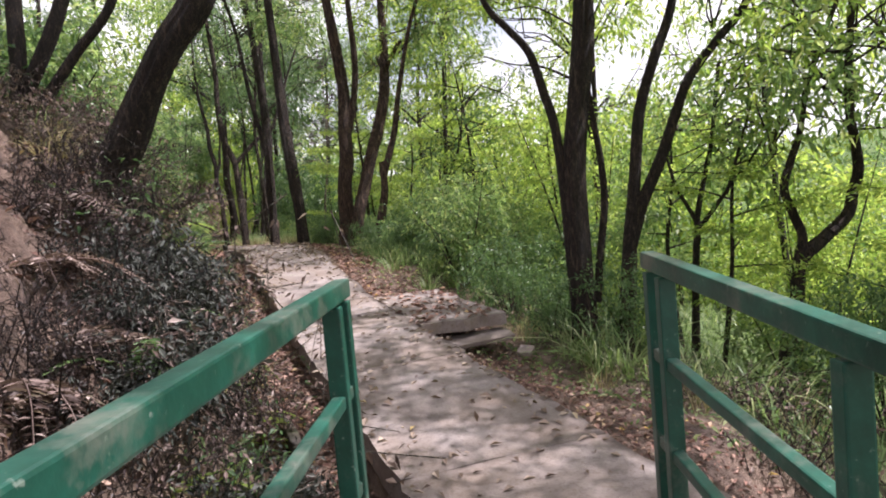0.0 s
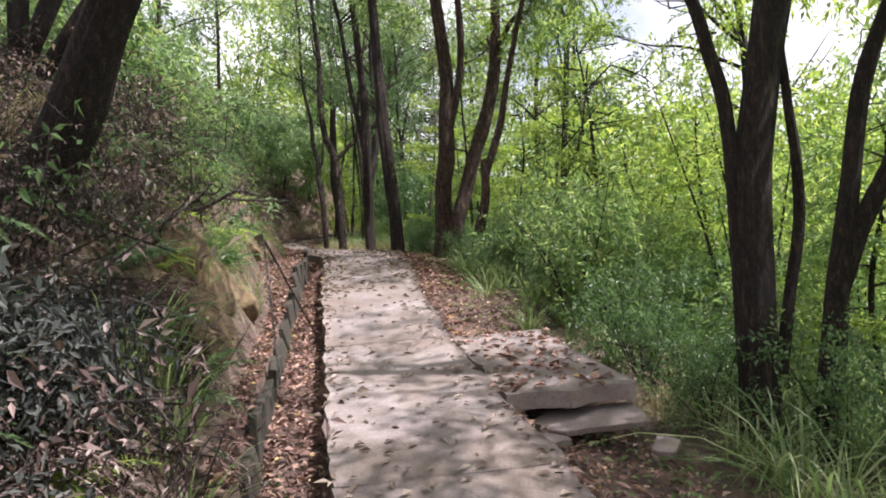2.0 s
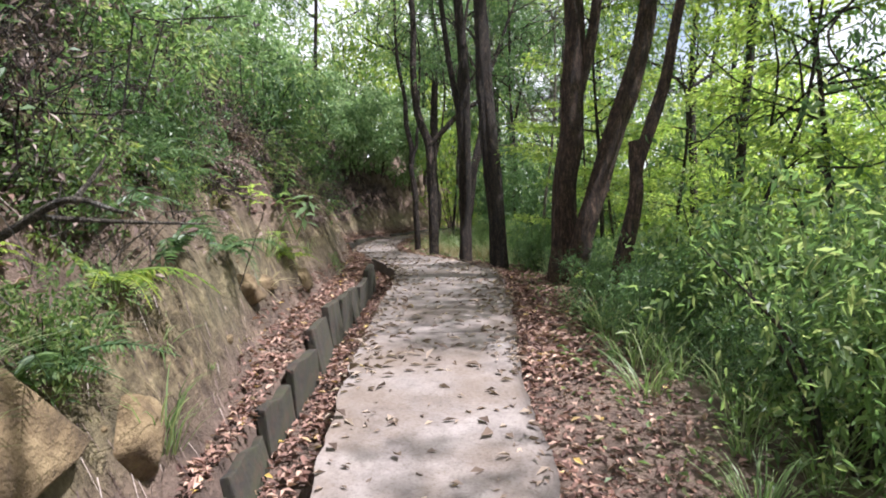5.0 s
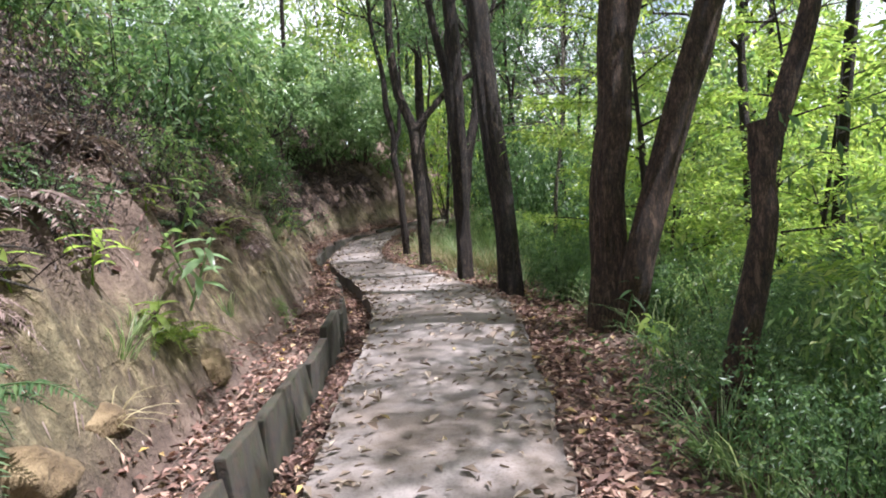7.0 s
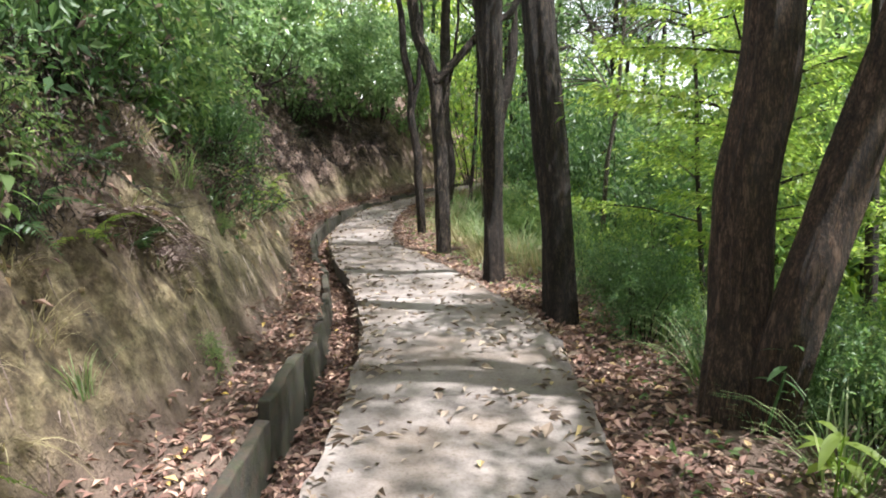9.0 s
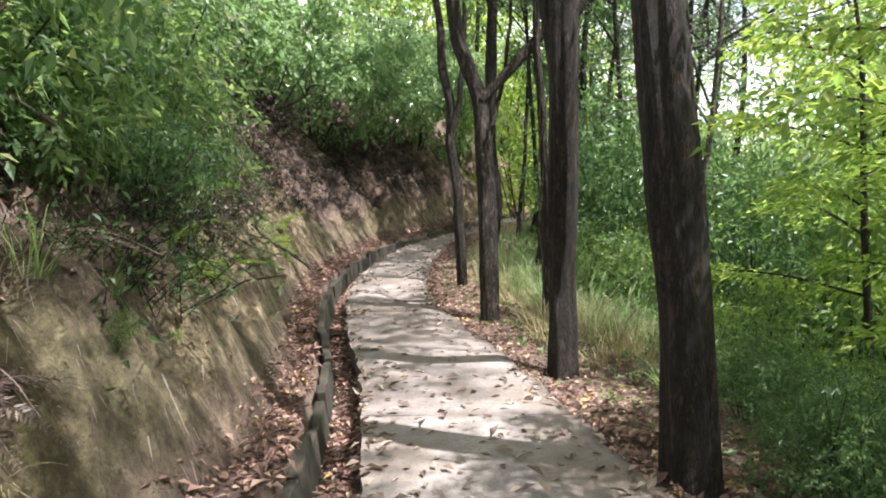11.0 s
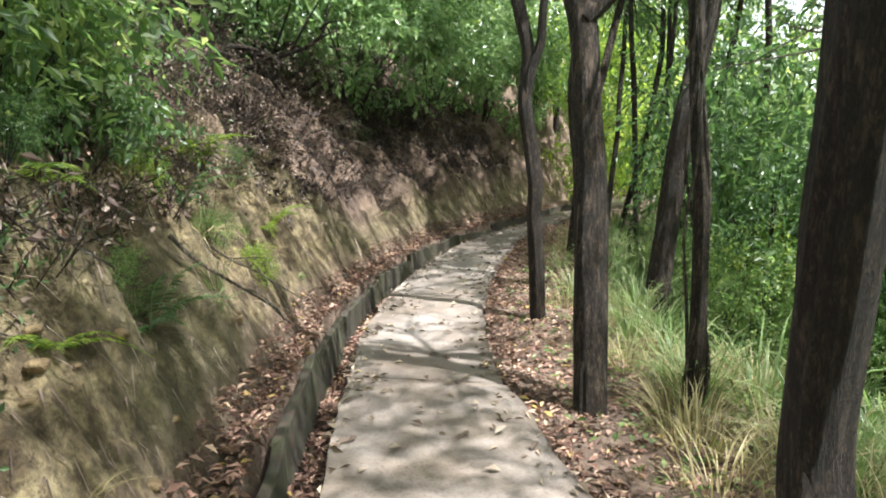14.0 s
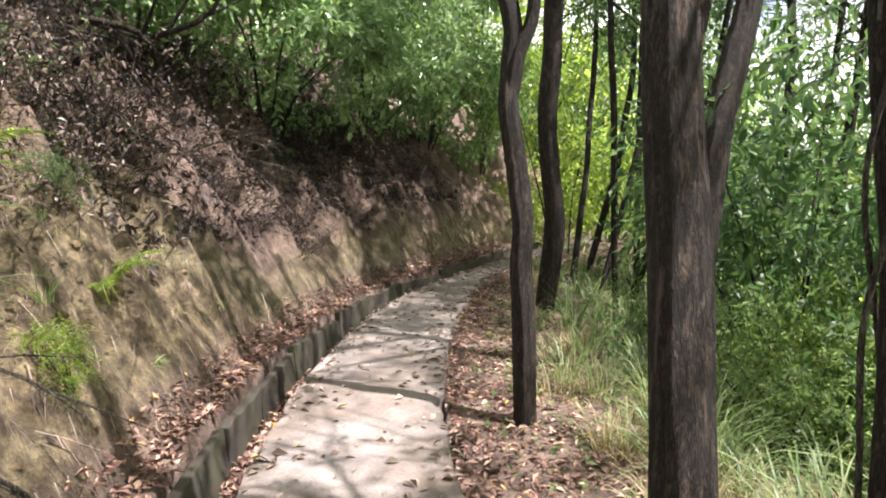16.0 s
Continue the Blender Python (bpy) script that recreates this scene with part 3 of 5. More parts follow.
# ---- trees ----
def tree(label, stems, height=8.0, spread=2.2, clumps=26, bark=BARK, leaf=CANOPY, group="trees beside the path", leaf_len=0.1, low=3.2, density=1.0, sides=40, limbs=6, bare=0):
    """stems: (points, radius at foot, radius at the last point); the first reaches the crown."""
    base = Vector(stems[0][0][0])
    thing = tagged(new("tree"), label, "tree", group)
    thing.location = base
    seed = int(abs(base.x * 37 + base.y * 91)) % 97
    tips = []
    for i, stem in enumerate(stems):
        pts, r0, r1 = stem[:3]
        snapped = len(stem) > 3
        p = [np.array(q, float) - np.array(base) for q in pts]
        wander = np.random.default_rng(seed * 7 + i)
        bent = [p[0]]
        for a, b in zip(p[:-1], p[1:]):
            bent += [a + (b - a) * 0.5 + wander.normal(size=3) * np.array([1, 1, 0]) * min(r0 * 0.2, 0.012), b]
        p = bent
        if i == 0:
            p[0] = p[0] - unit(p[1] - p[0]) * 0.25
        d = unit(p[-1] - p[-2])
        up = height * (1.0 if i == 0 else rng.uniform(0.7, 0.95))
        d = unit(d * 0.6 + np.array([rng.uniform(-0.1, 0.1), rng.uniform(-0.1, 0.1), 0.75]))
        k = 1
        n0 = len(p)
        while p[-1][2] < up and k < 9 and not snapped:
            p.append(p[-1] + d * min(max(0.9, (up - p[-1][2]) / 2.2), 1.5 * np.linalg.norm(p[-1] - p[-2]) + 0.15))
            d = unit(d + rng.normal(size=3) * 0.12 + np.array([0, 0, 0.1]))
            k += 1
        r = list(np.interp(np.arange(n0), [0, n0 - 1], [r0, r1])) + list(np.linspace(r1 * 0.85, r1 * 0.25, len(p) - n0))
        if i == 0:
            r[0] = r0 * 1.35
            p.insert(1, p[0] + (p[1] - p[0]) * 0.22)
            r.insert(1, r0 * 1.02)
        V, F = tube(p, r, sides, 0.13, seed + i, 20 if sides > 16 else 12)
        part("trunk" if i == 0 else "stem", raw_mesh("trunk", V, F, bark), thing)
        if not snapped:
            tips.append((np.array(p), np.array(r)))
    centres = []
    for j in range(limbs):
        P, R = tips[j % len(tips)]
        t = rng.uniform(0.45, 0.98)
        zs = P[:, 2]
        zt = max(low - 0.6 - base.z, zs[0] + (zs[-1] - zs[0]) * t)
        zt = min(zt, zs[-1] - 0.05)
        o = np.array([np.interp(zt, zs, P[:, 0]), np.interp(zt, zs, P[:, 1]), zt])
        a = rng.uniform(0, 6.28)
        reach = spread * rng.uniform(0.6, 1.1)
        d = np.array([math.cos(a), math.sin(a), rng.uniform(0.15, 0.8)])
        q = [o, o + d * reach * 0.35 + [0, 0, 0.15], o + d * reach * 0.7 + rng.normal(size=3) * 0.15, o + d * reach + rng.normal(size=3) * 0.25]
        rr = float(np.interp(zt, zs, R)) * 0.55
        V, F = tube(q, [rr, rr * 0.75, rr * 0.45, rr * 0.15], 7, 0.08, j, 6)
        limb = part("limb", raw_mesh("limb", V, F, bark), thing)
        twigs = []
        for s in np.linspace(0.4, 1.05, max(2, clumps // limbs)):
            c = o + d * reach * s + rng.normal(size=3) * np.array([0.4, 0.4, 0.3])
            c[2] = max(c[2], low - base.z)
            cu, cw = to_uw(c[0] + base.x, c[1] + base.y)
            if -7 < cu < 29 and left_edge(cu) - 1.3 < cw < right_edge(cu) + 1.0:
                c[2] = max(c[2], float(path_z(cu)) + 3.3 + rng.random() * 0.6 - base.z)
            centres.append(c)
            for _ in range(2 + bare):
                e = c + rng.normal(size=3) * 0.4
                m = (o + d * reach * s * 0.8 + e) / 2 + rng.normal(size=3) * 0.08
                twigs.append(tube([o + d * reach * s * 0.8, m, e], [0.012, 0.008, 0.003], 4, 0, 0, 3))
        V, F = join(twigs)
        tagged(part("twigwork", raw_mesh("twigwork", V, F, bark), limb), kind="stuff")
    if clumps:
        V, F = sprays(centres, rng.uniform(0.22, 0.5, len(centres)), int(26 * density), 9, 0.36, leaf_len, 0.36, 0.35)
        part("crown", raw_mesh("crown", V, F, leaf, False), thing)
    return thing


tree("crooked low tree with a fan of thin bare branches", [([(2.58, 7.15, -0.35), (2.66, 7.2, 0.6), (2.7, 7.21, 0.98), (2.93, 7.27, 1.81)], 0.045, 0.022), ([(2.68, 7.2, 0.8), (3.06, 7.23, 1.25), (3.25, 7.26, 1.72)], 0.028, 0.014), ([(2.69, 7.21, 0.9), (2.49, 7.23, 1.3), (2.4, 7.25, 1.7)], 0.024, 0.012)], 2.3, 1.3, 10, low=1.5, limbs=5, bare=2, sides=10)
SLIM = "slim dark-barked tree rising beside the concrete path"
tree("leaning dark trunk growing out of the hillside bank", [([(-2.68, 4.86, 1.2), (-2.4, 4.8, 1.65), (-1.98, 4.72, 2.28), (-1.55, 4.7, 2.9)], 0.135, 0.11)], 7.5, 2.4, 25)
tree(SLIM, [([(-3.85, 15.2, 0.7), (-3.88, 15.3, 1.3), (-3.81, 15.16, 2.36), (-3.8, 15.2, 3.6)], 0.1, 0.085), ([(-3.82, 15.16, 2.6), (-4.15, 15.4, 4.2)], 0.06, 0.045)], 9, 2.4, 32, density=1.0)
tree(SLIM, [([(-2.9, 13.75, 0.7), (-3.0, 13.8, 2.2), (-3.1, 13.9, 3.4)], 0.12, 0.104)], 9, 2.4, 40, density=1.2)
tree("stout reddish-brown tree with a second leaning stem", [([(-1.82, 12.33, 0.55), (-1.79, 12.38, 1.1), (-1.77, 12.42, 1.8), (-1.68, 12.45, 2.7)], 0.15, 0.125), ([(-1.68, 12.28, 0.6), (-1.55, 12.27, 1.23), (-1.33, 12.39, 2.0), (-1.05, 12.5, 2.85)], 0.12, 0.105), ([(-1.73, 12.43, 2.2), (-1.48, 12.5, 3.3), (-1.38, 12.5, 4.3)], 0.07, 0.055)], 8.5, 2.6, 30, BARK_RED)
tree("thin crooked tree with a broken stub and forked stem", [([(-1.1, 10.38, 0.55), (-0.93, 10.52, 1.4), (-0.88, 10.6, 1.85), (-0.66, 10.72, 2.55)], 0.07, 0.042), ([(-0.88, 10.6, 1.8), (-0.9, 10.62, 1.98), (-0.91, 10.62, 2.06)], 0.045, 0.04, "snapped")], 6.5, 1.8, 14, BARK_RED, low=3.4, limbs=4)
tree("dark crooked tree with several slender stems", [([(1.22, 6.17, 0.15), (1.23, 6.23, 1.5), (1.4, 6.33, 2.6)], 0.12, 0.098), ([(1.14, 6.18, 0.4), (1.09, 6.25, 1.89), (0.9, 6.27, 2.64), (0.55, 6.3, 3.1)], 0.046, 0.03), ([(1.35, 6.2, 0.3), (1.5, 6.3, 1.2), (1.45, 6.3, 2.0)], 0.04, 0.025)], 8, 2.4, 20, bare=1)
tree("slender tree with two curving dark stems", [([(1.6, 6.25, 0.0), (1.72, 6.33, 0.8), (1.91, 6.41, 2.02), (2.32, 6.49, 3.05)], 0.07, 0.04), ([(1.72, 6.33, 0.76), (2.08, 6.38, 1.58), (2.41, 6.44, 2.3), (3.01, 6.49, 2.99)], 0.06, 0.035)], 6.5, 2.0, 18, bare=1)
tree("low crooked dark tree on the valley slope", [([(3.1, 6.2, -0.3), (3.3, 6.3, 0.5), (3.78, 6.34, 0.9), (3.92, 6.37, 1.31), (3.89, 6.41, 1.85)], 0.07, 0.04), ([(3.25, 6.29, 0.3), (3.34, 6.32, 0.73), (3.2, 6.34, 1.2), (3.45, 6.5, 1.7)], 0.05, 0.03)], 4.5, 1.8, 14, low=2.4, bare=1)
tree("grey-barked forked tree standing at the path edge", [([(-4.98, 16.75, 0.7), (-5.03, 16.9, 1.75), (-5.12, 17.0, 2.75), (-5.35, 17.05, 3.4)], 0.088, 0.074), ([(-5.1, 16.97, 2.75), (-4.61, 17.28, 3.32), (-4.2, 17.4, 3.6)], 0.055, 0.04), ([(-5.05, 16.95, 2.2), (-4.93, 17.2, 3.0), (-4.88, 17.3, 3.6)], 0.022, 0.016)], 8, 2.4, 20, BARK_GREY, density=0.65)
tree("thin dark double-stemmed tree beside the path", [([(-6.0, 18.45, 0.68), (-6.02, 18.46, 1.33), (-6.03, 18.5, 1.76), (-6.13, 18.53, 2.4), (-6.13, 18.6, 2.85), (-6.26, 18.65, 3.4)], 0.062, 0.056), ([(-6.12, 18.55, 2.5), (-6.02, 18.6, 2.9), (-5.98, 18.7, 3.5)], 0.045, 0.03)], 7.5, 2.0, 12, density=0.45)
tree("dark tree with a flared foot at the bend", [([(-6.97, 22.02, 0.6), (-6.88, 22.1, 1.6), (-7.0, 22.18, 2.75), (-6.95, 22.25, 3.85)], 0.11, 0.1)], 8.5, 2.4, 22, density=0.6)
tree("grey mossy tree wrapped in hanging vines", [([(-4.5, 17.05, 0.3), (-4.49, 17.1, 1.71), (-4.56, 17.2, 2.7)], 0.046, 0.04)], 7, 2.2, 14, BARK_GREY, DEEP, low=2.6, density=0.5)
tree("dark leaning tree in the thicket", [([(-5.3, 19.4, 0.3), (-5.11, 19.77, 2.3), (-4.95, 20.0, 3.3)], 0.115, 0.085)], 8, 2.4, 20, BARK, DEEP, density=0.6)
tree("dark many-stemmed tree on the hillside", [([(-3.75, 6.2, 1.9), (-3.78, 6.25, 2.45), (-3.76, 6.32, 3.54)], 0.08, 0.065), ([(-3.8, 6.22, 2.1), (-3.82, 6.25, 2.5), (-3.32, 6.32, 3.5)], 0.07, 0.06), ([(-3.75, 6.22, 2.2), (-3.59, 6.25, 2.53), (-2.86, 6.32, 3.46)], 0.055, 0.04), ([(-3.8, 6.2, 2.0), (-4.4, 6.2, 2.6), (-4.7, 6.3, 3.4)], 0.06, 0.05)], 7, 2.2, 24, low=3.6)

STEM = "thin dark leaning stem in the thicket beyond the bend"
for pts, r in (([(-7.2, 24.2, 0.6), (-7.09, 24.44, 2.18), (-7.05, 24.6, 3.5)], 0.05), ([(-7.25, 25.3, 0.6), (-6.91, 25.64, 2.2), (-6.73, 25.9, 3.7)], 0.06), ([(-6.75, 23.9, 0.5), (-6.41, 24.2, 2.17), (-6.25, 24.4, 3.4)], 0.045), ([(-6.4, 24.6, 0.5), (-6.0, 24.8, 1.9), (-5.5, 25.0, 3.3)], 0.06)):
    tree(STEM, [(pts, r, r * 0.8)], 7.0, 1.8, 10, BARK, DEEP, "thicket stems", low=3.0, sides=8, limbs=5, density=0.7)

# more slim trees, filling the wood along the walk
for u, w, r, hgt, lf in ((22.4, 2.8, 0.05, 8, DEEP), (24.0, 1.6, 0.045, 7.5, DEEP), (26.6, 2.3, 0.05, 8, DEEP),
                         (25.5, 2.4, 0.09, 9, CANOPY), (4.4, 6.6, 0.05, 5.5, BRIGHT), (3.0, 5.4, 0.045, 5, BRIGHT), (8.2, 8.6, 0.06, 6.5, BRIGHT), (29.0, 3.2, 0.08, 9, CANOPY), (31.0, 0.2, 0.08, 9, CANOPY), (33.5, 3.9, 0.1, 9, CANOPY),
                         (13.2, 4.6, 0.06, 6.5, BRIGHT), (16.0, 5.2, 0.07, 7, BRIGHT), (9.0, 5.6, 0.05, 6, BRIGHT), (11.0, 7.0, 0.08, 7, BRIGHT), (20.5, 7.8, 0.09, 8, CANOPY),
                         (8.5, -2.6, 0.07, 6.5, CANOPY), (11.5, -2.8, 0.08, 6.5, CANOPY), (14.0, -3.2, 0.07, 6.5, DEEP), (17.0, -4.2, 0.08, 6.5, CANOPY), (20.0, -4.6, 0.09, 7, CANOPY),
                         (23.5, -4.4, 0.08, 7, DEEP), (27.5, -3.2, 0.08, 8, CANOPY), (2.0, -3.0, 0.08, 6.5, CANOPY), (2.2, 4.6, 0.07, 7, CANOPY), (-2.5, 4.2, 0.1, 8, CANOPY), (-3.0, -2.4, 0.1, 7.5, CANOPY),
                         (-6.5, 3.4, 0.1, 8, CANOPY), (-8.0, -2.0, 0.1, 8, CANOPY)):
    f = at(u, w)
    lx, ly = rng.uniform(-0.25, 0.25, 2)
    tree("slim tree in the wood beyond the path" if w > 0 else "slim tree growing on the hillside above the cutting", [([tuple(f), (f.x + lx * 0.5, f.y + ly * 0.4, f.z + 1.7), (f.x + lx, f.y + ly, f.z + 3.2)], r, r * 0.8)], hgt, 2.2, 40 if lf is DEEP else 25, BARK, lf, "trees of the wood", low=f.z + (1.6 if w > 2 or u > 24 else 2.4), sides=8, limbs=8)


tree("thin leaning sapling with sparse dark leaves", [([(-0.4, 10.3, 0.4), (-0.02, 10.5, 1.4), (0.35, 10.7, 2.3)], 0.02, 0.013)], 2.2, 0.8, 10, BARK, DEEP, "saplings", leaf_len=0.075, low=1.9, sides=6, limbs=5, density=0.6)
for u, w, lo in ((24.0, 4.0, 2.6), (27.6, 5.6, 3.0), (21.0, 7.0, 2.2), (24.0, 7.5, 2.2), (27.0, 5.0, 2.6), (25.2, 5.4, 2.6)):
    f = at(u, w)
    tree("slim dark tree standing in the valley thicket", [([tuple(f), (f.x + 0.1, f.y + 0.1, f.z + 2.0), (f.x + 0.3, f.y, f.z + 4.2)], 0.08, 0.05)], 7.5, 2.3, 22, BARK, DEEP, "trees of the wood", low=lo, sides=8, limbs=6, density=0.8)
f = at(18.7, 3.0)
tree("pale bare-branched sapling among the bushes", [([tuple(f), (f.x + 0.1, f.y, f.z + 1.6), (f.x + 0.25, f.y + 0.1, f.z + 2.8)], 0.04, 0.03)], 5.0, 2.2, 0, TWIG, CANOPY, "trees of the wood", low=f.z + 2.2, sides=7, limbs=9, bare=4)


def vine(label, x, y, z0, z1, r, turns, phase):
    z = np.linspace(z0, z1, 9)
    a = phase + turns * 6.28 * (z - z0) / (z1 - z0)
    P = np.stack([x + r * np.cos(a), y + r * np.sin(a), z], -1) + rng.normal(size=(9, 3)) * 0.012
    tagged(new("vine", raw_mesh("vine", *tube(P, np.linspace(0.012, 0.006, 9), 6, 0.2, 2, 5), TWIG)), label, "vine", "vines on the tree")


for k in range(4):
    vine("pale woody vine climbing a grey trunk", -4.5, 17.1, 0.4, 3.6, 0.055, 0.6 + 0.3 * k, k * 1.6)

# ---- shrubs, ferns, grasses ----
def shrub(label, leaf, height, width, clumps, twigs, per, leaf_len, aspect=0.45, droop=0.2, stems=6, bark=BARK, name="shrub", category="shrub", group="shrubs of the slope", twig_len=0.28, radius=(0.2, 0.36)):
    thing = tagged(new(name), label, category, group)
    cs, st = [], []
    for i in range(clumps):
        a, k = rng.uniform(0, 6.28), rng.random() ** 0.6
        z = height * (0.12 + 0.82 * rng.random() ** 0.8)
        rad = width * 0.5 * k * math.sqrt(max(0.15, 1 - (z / height - 0.4) ** 2))
        cs.append((rad * math.cos(a), rad * math.sin(a), z))
    for i in range(stems):
        c = np.array(cs[i % len(cs)])
        st.append(tube([(c[0] * 0.12, c[1] * 0.12, -0.1), c * np.array([0.45, 0.45, 0.5]) + rng.normal(size=3) * 0.05, c + [0, 0, 0.1]], [0.016, 0.012, 0.004], 5, 0, 0, 5))
    V, F = join(st)
    tagged(part("stemwork", raw_mesh("stemwork", V, F, bark), thing), kind="stuff")
    V, F = sprays(cs, rng.uniform(*radius, len(cs)), twigs, per - 2, twig_len, leaf_len * 1.1, aspect, droop)
    part("foliage", raw_mesh("foliage", V, F, leaf, False), thing)
    return thing


def fern(label, leaf, fronds, length, name="fern", arch=0.9, group="ferns of the bank", rise=0.8):
    """Pinnate fronds arching out from one crown."""
    thing = tagged(new(name), label, "fern", group)
    P, D, L, st = [], [], [], []
    for i in range(fronds):
        a = i * 2.4 + rng.uniform(-0.3, 0.3)
        ln = length * rng.uniform(0.65, 1.15)
        h = np.array([math.cos(a), math.sin(a), 0])
        rs = rise * rng.uniform(0.6, 1.2)
        pts = []
        for t in np.linspace(0.0, 1, 25):
            c = h * ln * t * 0.85 + np.array([0, 0, ln * (rs * t - arch * 0.75 * t * t)])
            pts.append(c)
            if t > 0.15:
                s = np.array([-h[1], h[0], 0])
                for sg in (-1, 1):
                    P.append(c)
                    D.append(s * sg + h * 0.45 - np.array([0, 0, 0.15]))
                    L.append(ln * 0.2 * (1.05 - t) ** 0.7)
        st.append(tube(pts[::6], np.linspace(0.005, 0.002, len(pts[::6])), 3, 0, 0, 2))
    V, F = join(st)
    tagged(part("stalkwork", raw_mesh("stalkwork", V, F, leaf), thing), kind="stuff")
    P, D, L = np.array(P), unit(np.array(D) + rng.normal(size=(len(P), 3)) * 0.12), np.array(L)
    V, F = leaves(P, D, L, L * 0.24, 0.9, 0.1)
    tagged(part("foliage", raw_mesh("foliage", V, F, leaf, False), thing), kind="stuff")
    return thing


def tuft(label, leaf, count, length, width=0.009, spread=0.1, arch=0.9, name="grass_tuft", group="grass tufts", tilt=0.5):
    thing = tagged(new(name), label, "grass", group)
    a = rng.uniform(0, 6.28, count)
    P = np.stack([np.cos(a), np.sin(a), a * 0], -1) * (spread * rng.random(count) ** 0.5)[:, None]
    P[:, 2] = -0.03
    k = tilt * rng.random(count) ** 0.7
    D = unit(np.stack([np.cos(a + rng.normal(size=count) * 0.5) * k, np.sin(a + rng.normal(size=count) * 0.5) * k, np.ones(count)], -1))
    L = length * rng.uniform(0.45, 1.15, count)
    V, F = blades(P, D, L, np.full(count, width) * rng.uniform(0.7, 1.3, count), arch)
    tagged(part("foliage", raw_mesh("foliage", V, F, leaf), thing), kind="stuff")
    return thing


def broad(label, leaf, n, length, name="broadleaf_plant"):
    """A low plant with long pale leaves on a short stalk."""
    thing = tagged(new(name), label, "plant", "broad-leaved plants")
    a = np.arange(n) * 2.4 + rng.uniform(-0.3, 0.3, n)
    h = np.linspace(0.1, 0.34, n)
    st = tube([(0, 0, -0.05), (0.01, 0, 0.18), (0.02, 0.01, 0.36)], [0.008, 0.006, 0.003], 5, 0, 0, 4)
    part("stalk", raw_mesh("stalk", *st, leaf), thing)
    D = unit(np.stack([np.cos(a), np.sin(a), rng.uniform(-0.1, 0.7, n)], -1))
    P = np.stack([a * 0, a * 0, h], -1)
    V, F = [], []
    L = length * rng.uniform(0.7, 1.15, n)
    S = unit(np.cross(D, np.array([0, 0, 1.0])))
    rows = []
    prof = (0.15, 0.8, 1.0, 0.75, 0.05)
    for i, p in enumerate(prof):
        t = i / 4
        c = P + D * (L * t)[:, None] - np.array([0, 0, 0.45]) * (L * t * t)[:, None]
        wd = (L * 0.13 * p)[:, None]
        rows += [c - S * wd + np.array([0, 0, 0.25]) * wd, c, c + S * wd + np.array([0, 0, 0.25]) * wd]
    V = np.stack(rows, 1)
    F = np.array([[3 * k + j, 3 * k + j + 1, 3 * k + j + 4, 3 * k + j + 3] for k in range(4) for j in range(2)])
    for q in range(n):
        part("leaf", raw_mesh("leaf", V[q], F, leaf), thing)
    return thing


def jutting_plant(label, spot, lean, leaf, n, length):
    thing = broad(label, leaf, n, length)
    thing.matrix_basis = pose(*spot, *lean)


def spread_out(kinds, spots, size=(0.8, 1.2), tilt=8, lift=0.0):
    """Places each of the kinds in turn at the spots (u, w); the first use of each is the thing itself."""
    used = set()
    for i, (u, w) in enumerate(spots):
        ob = kinds[i] if i < len(kinds) else kinds[int(rng.integers(len(kinds)))]
        s = rng.uniform(*size)
        p = at(u, w, lift)
        m = pose(*p, rng.uniform(-tilt, tilt), rng.uniform(-tilt, tilt), rng.uniform(0, 360)) @ Matrix.Diagonal((s, s, s * rng.uniform(0.85, 1.15), 1))
        if ob in used:
            old = ob.matrix_basis.copy()
            ob.matrix_basis = Matrix.Identity(4)
            copy_thing(ob, m)
            ob.matrix_basis = old
        else:
            ob.matrix_basis = m
            used.add(ob)


def spread_out_copies(kinds, spots, size=(0.8, 1.2), tilt=8, lift=0.0):
    """The same with copies alone, of kinds that stand already."""
    for u, w in spots:
        s = rng.uniform(*size)
        m = pose(*at(u, w, lift), rng.uniform(-tilt, tilt), rng.uniform(-tilt, tilt), rng.uniform(0, 360)) @ Matrix.Diagonal((s, s, s * rng.uniform(0.85, 1.15), 1))
        ob = kinds[int(rng.integers(len(kinds)))]
        old = ob.matrix_basis.copy()
        ob.matrix_basis = Matrix.Identity(4)
        copy_thing(ob, m)
        ob.matrix_basis = old


def scatter(n, u0, u1, rel0, rel1, edge):
    """n spots between u0 and u1, rel0 to rel1 beyond that edge of the path."""
    out = []
    for i in range(n):
        u = u0 + (u1 - u0) * (i + rng.random()) / n
        out.append((u, float(edge(u)) + rng.uniform(rel0, rel1)))
    return out


LUSH = "leafy green shrub on the slope below the path"
lush = [shrub(LUSH, BRIGHT, 1.5, 1.7, 22, 18, 9, 0.07, 0.44), shrub(LUSH, CANOPY, 1.7, 1.6, 22, 18, 9, 0.074, 0.42), shrub(LUSH, DEEP, 1.6, 1.7, 22, 18, 9, 0.07, 0.42), shrub(LUSH, CANOPY, 1.5, 1.6, 20, 16, 11, 0.06, 0.36)]
spread_out(lush, scatter(12, 6.6, 10.2, 1.3, 3.2, right_edge), (0.6, 0.9))
spread_out_copies(lush, scatter(4, 3.2, 5.6, 2.6, 4.2, right_edge), (0.5, 0.75))
spread_out_copies(lush, scatter(11, 10.2, 16.5, 1.2, 2.6, right_edge), (0.32, 0.55))
spread_out_copies(lush, scatter(8, 20, 32, 2.4, 4.0, right_edge), (0.6, 1.0))
spread_out_copies(lush[2:3], scatter(26, 8.0, 16, 0.6, 1.6, right_edge), (0.2, 0.38))
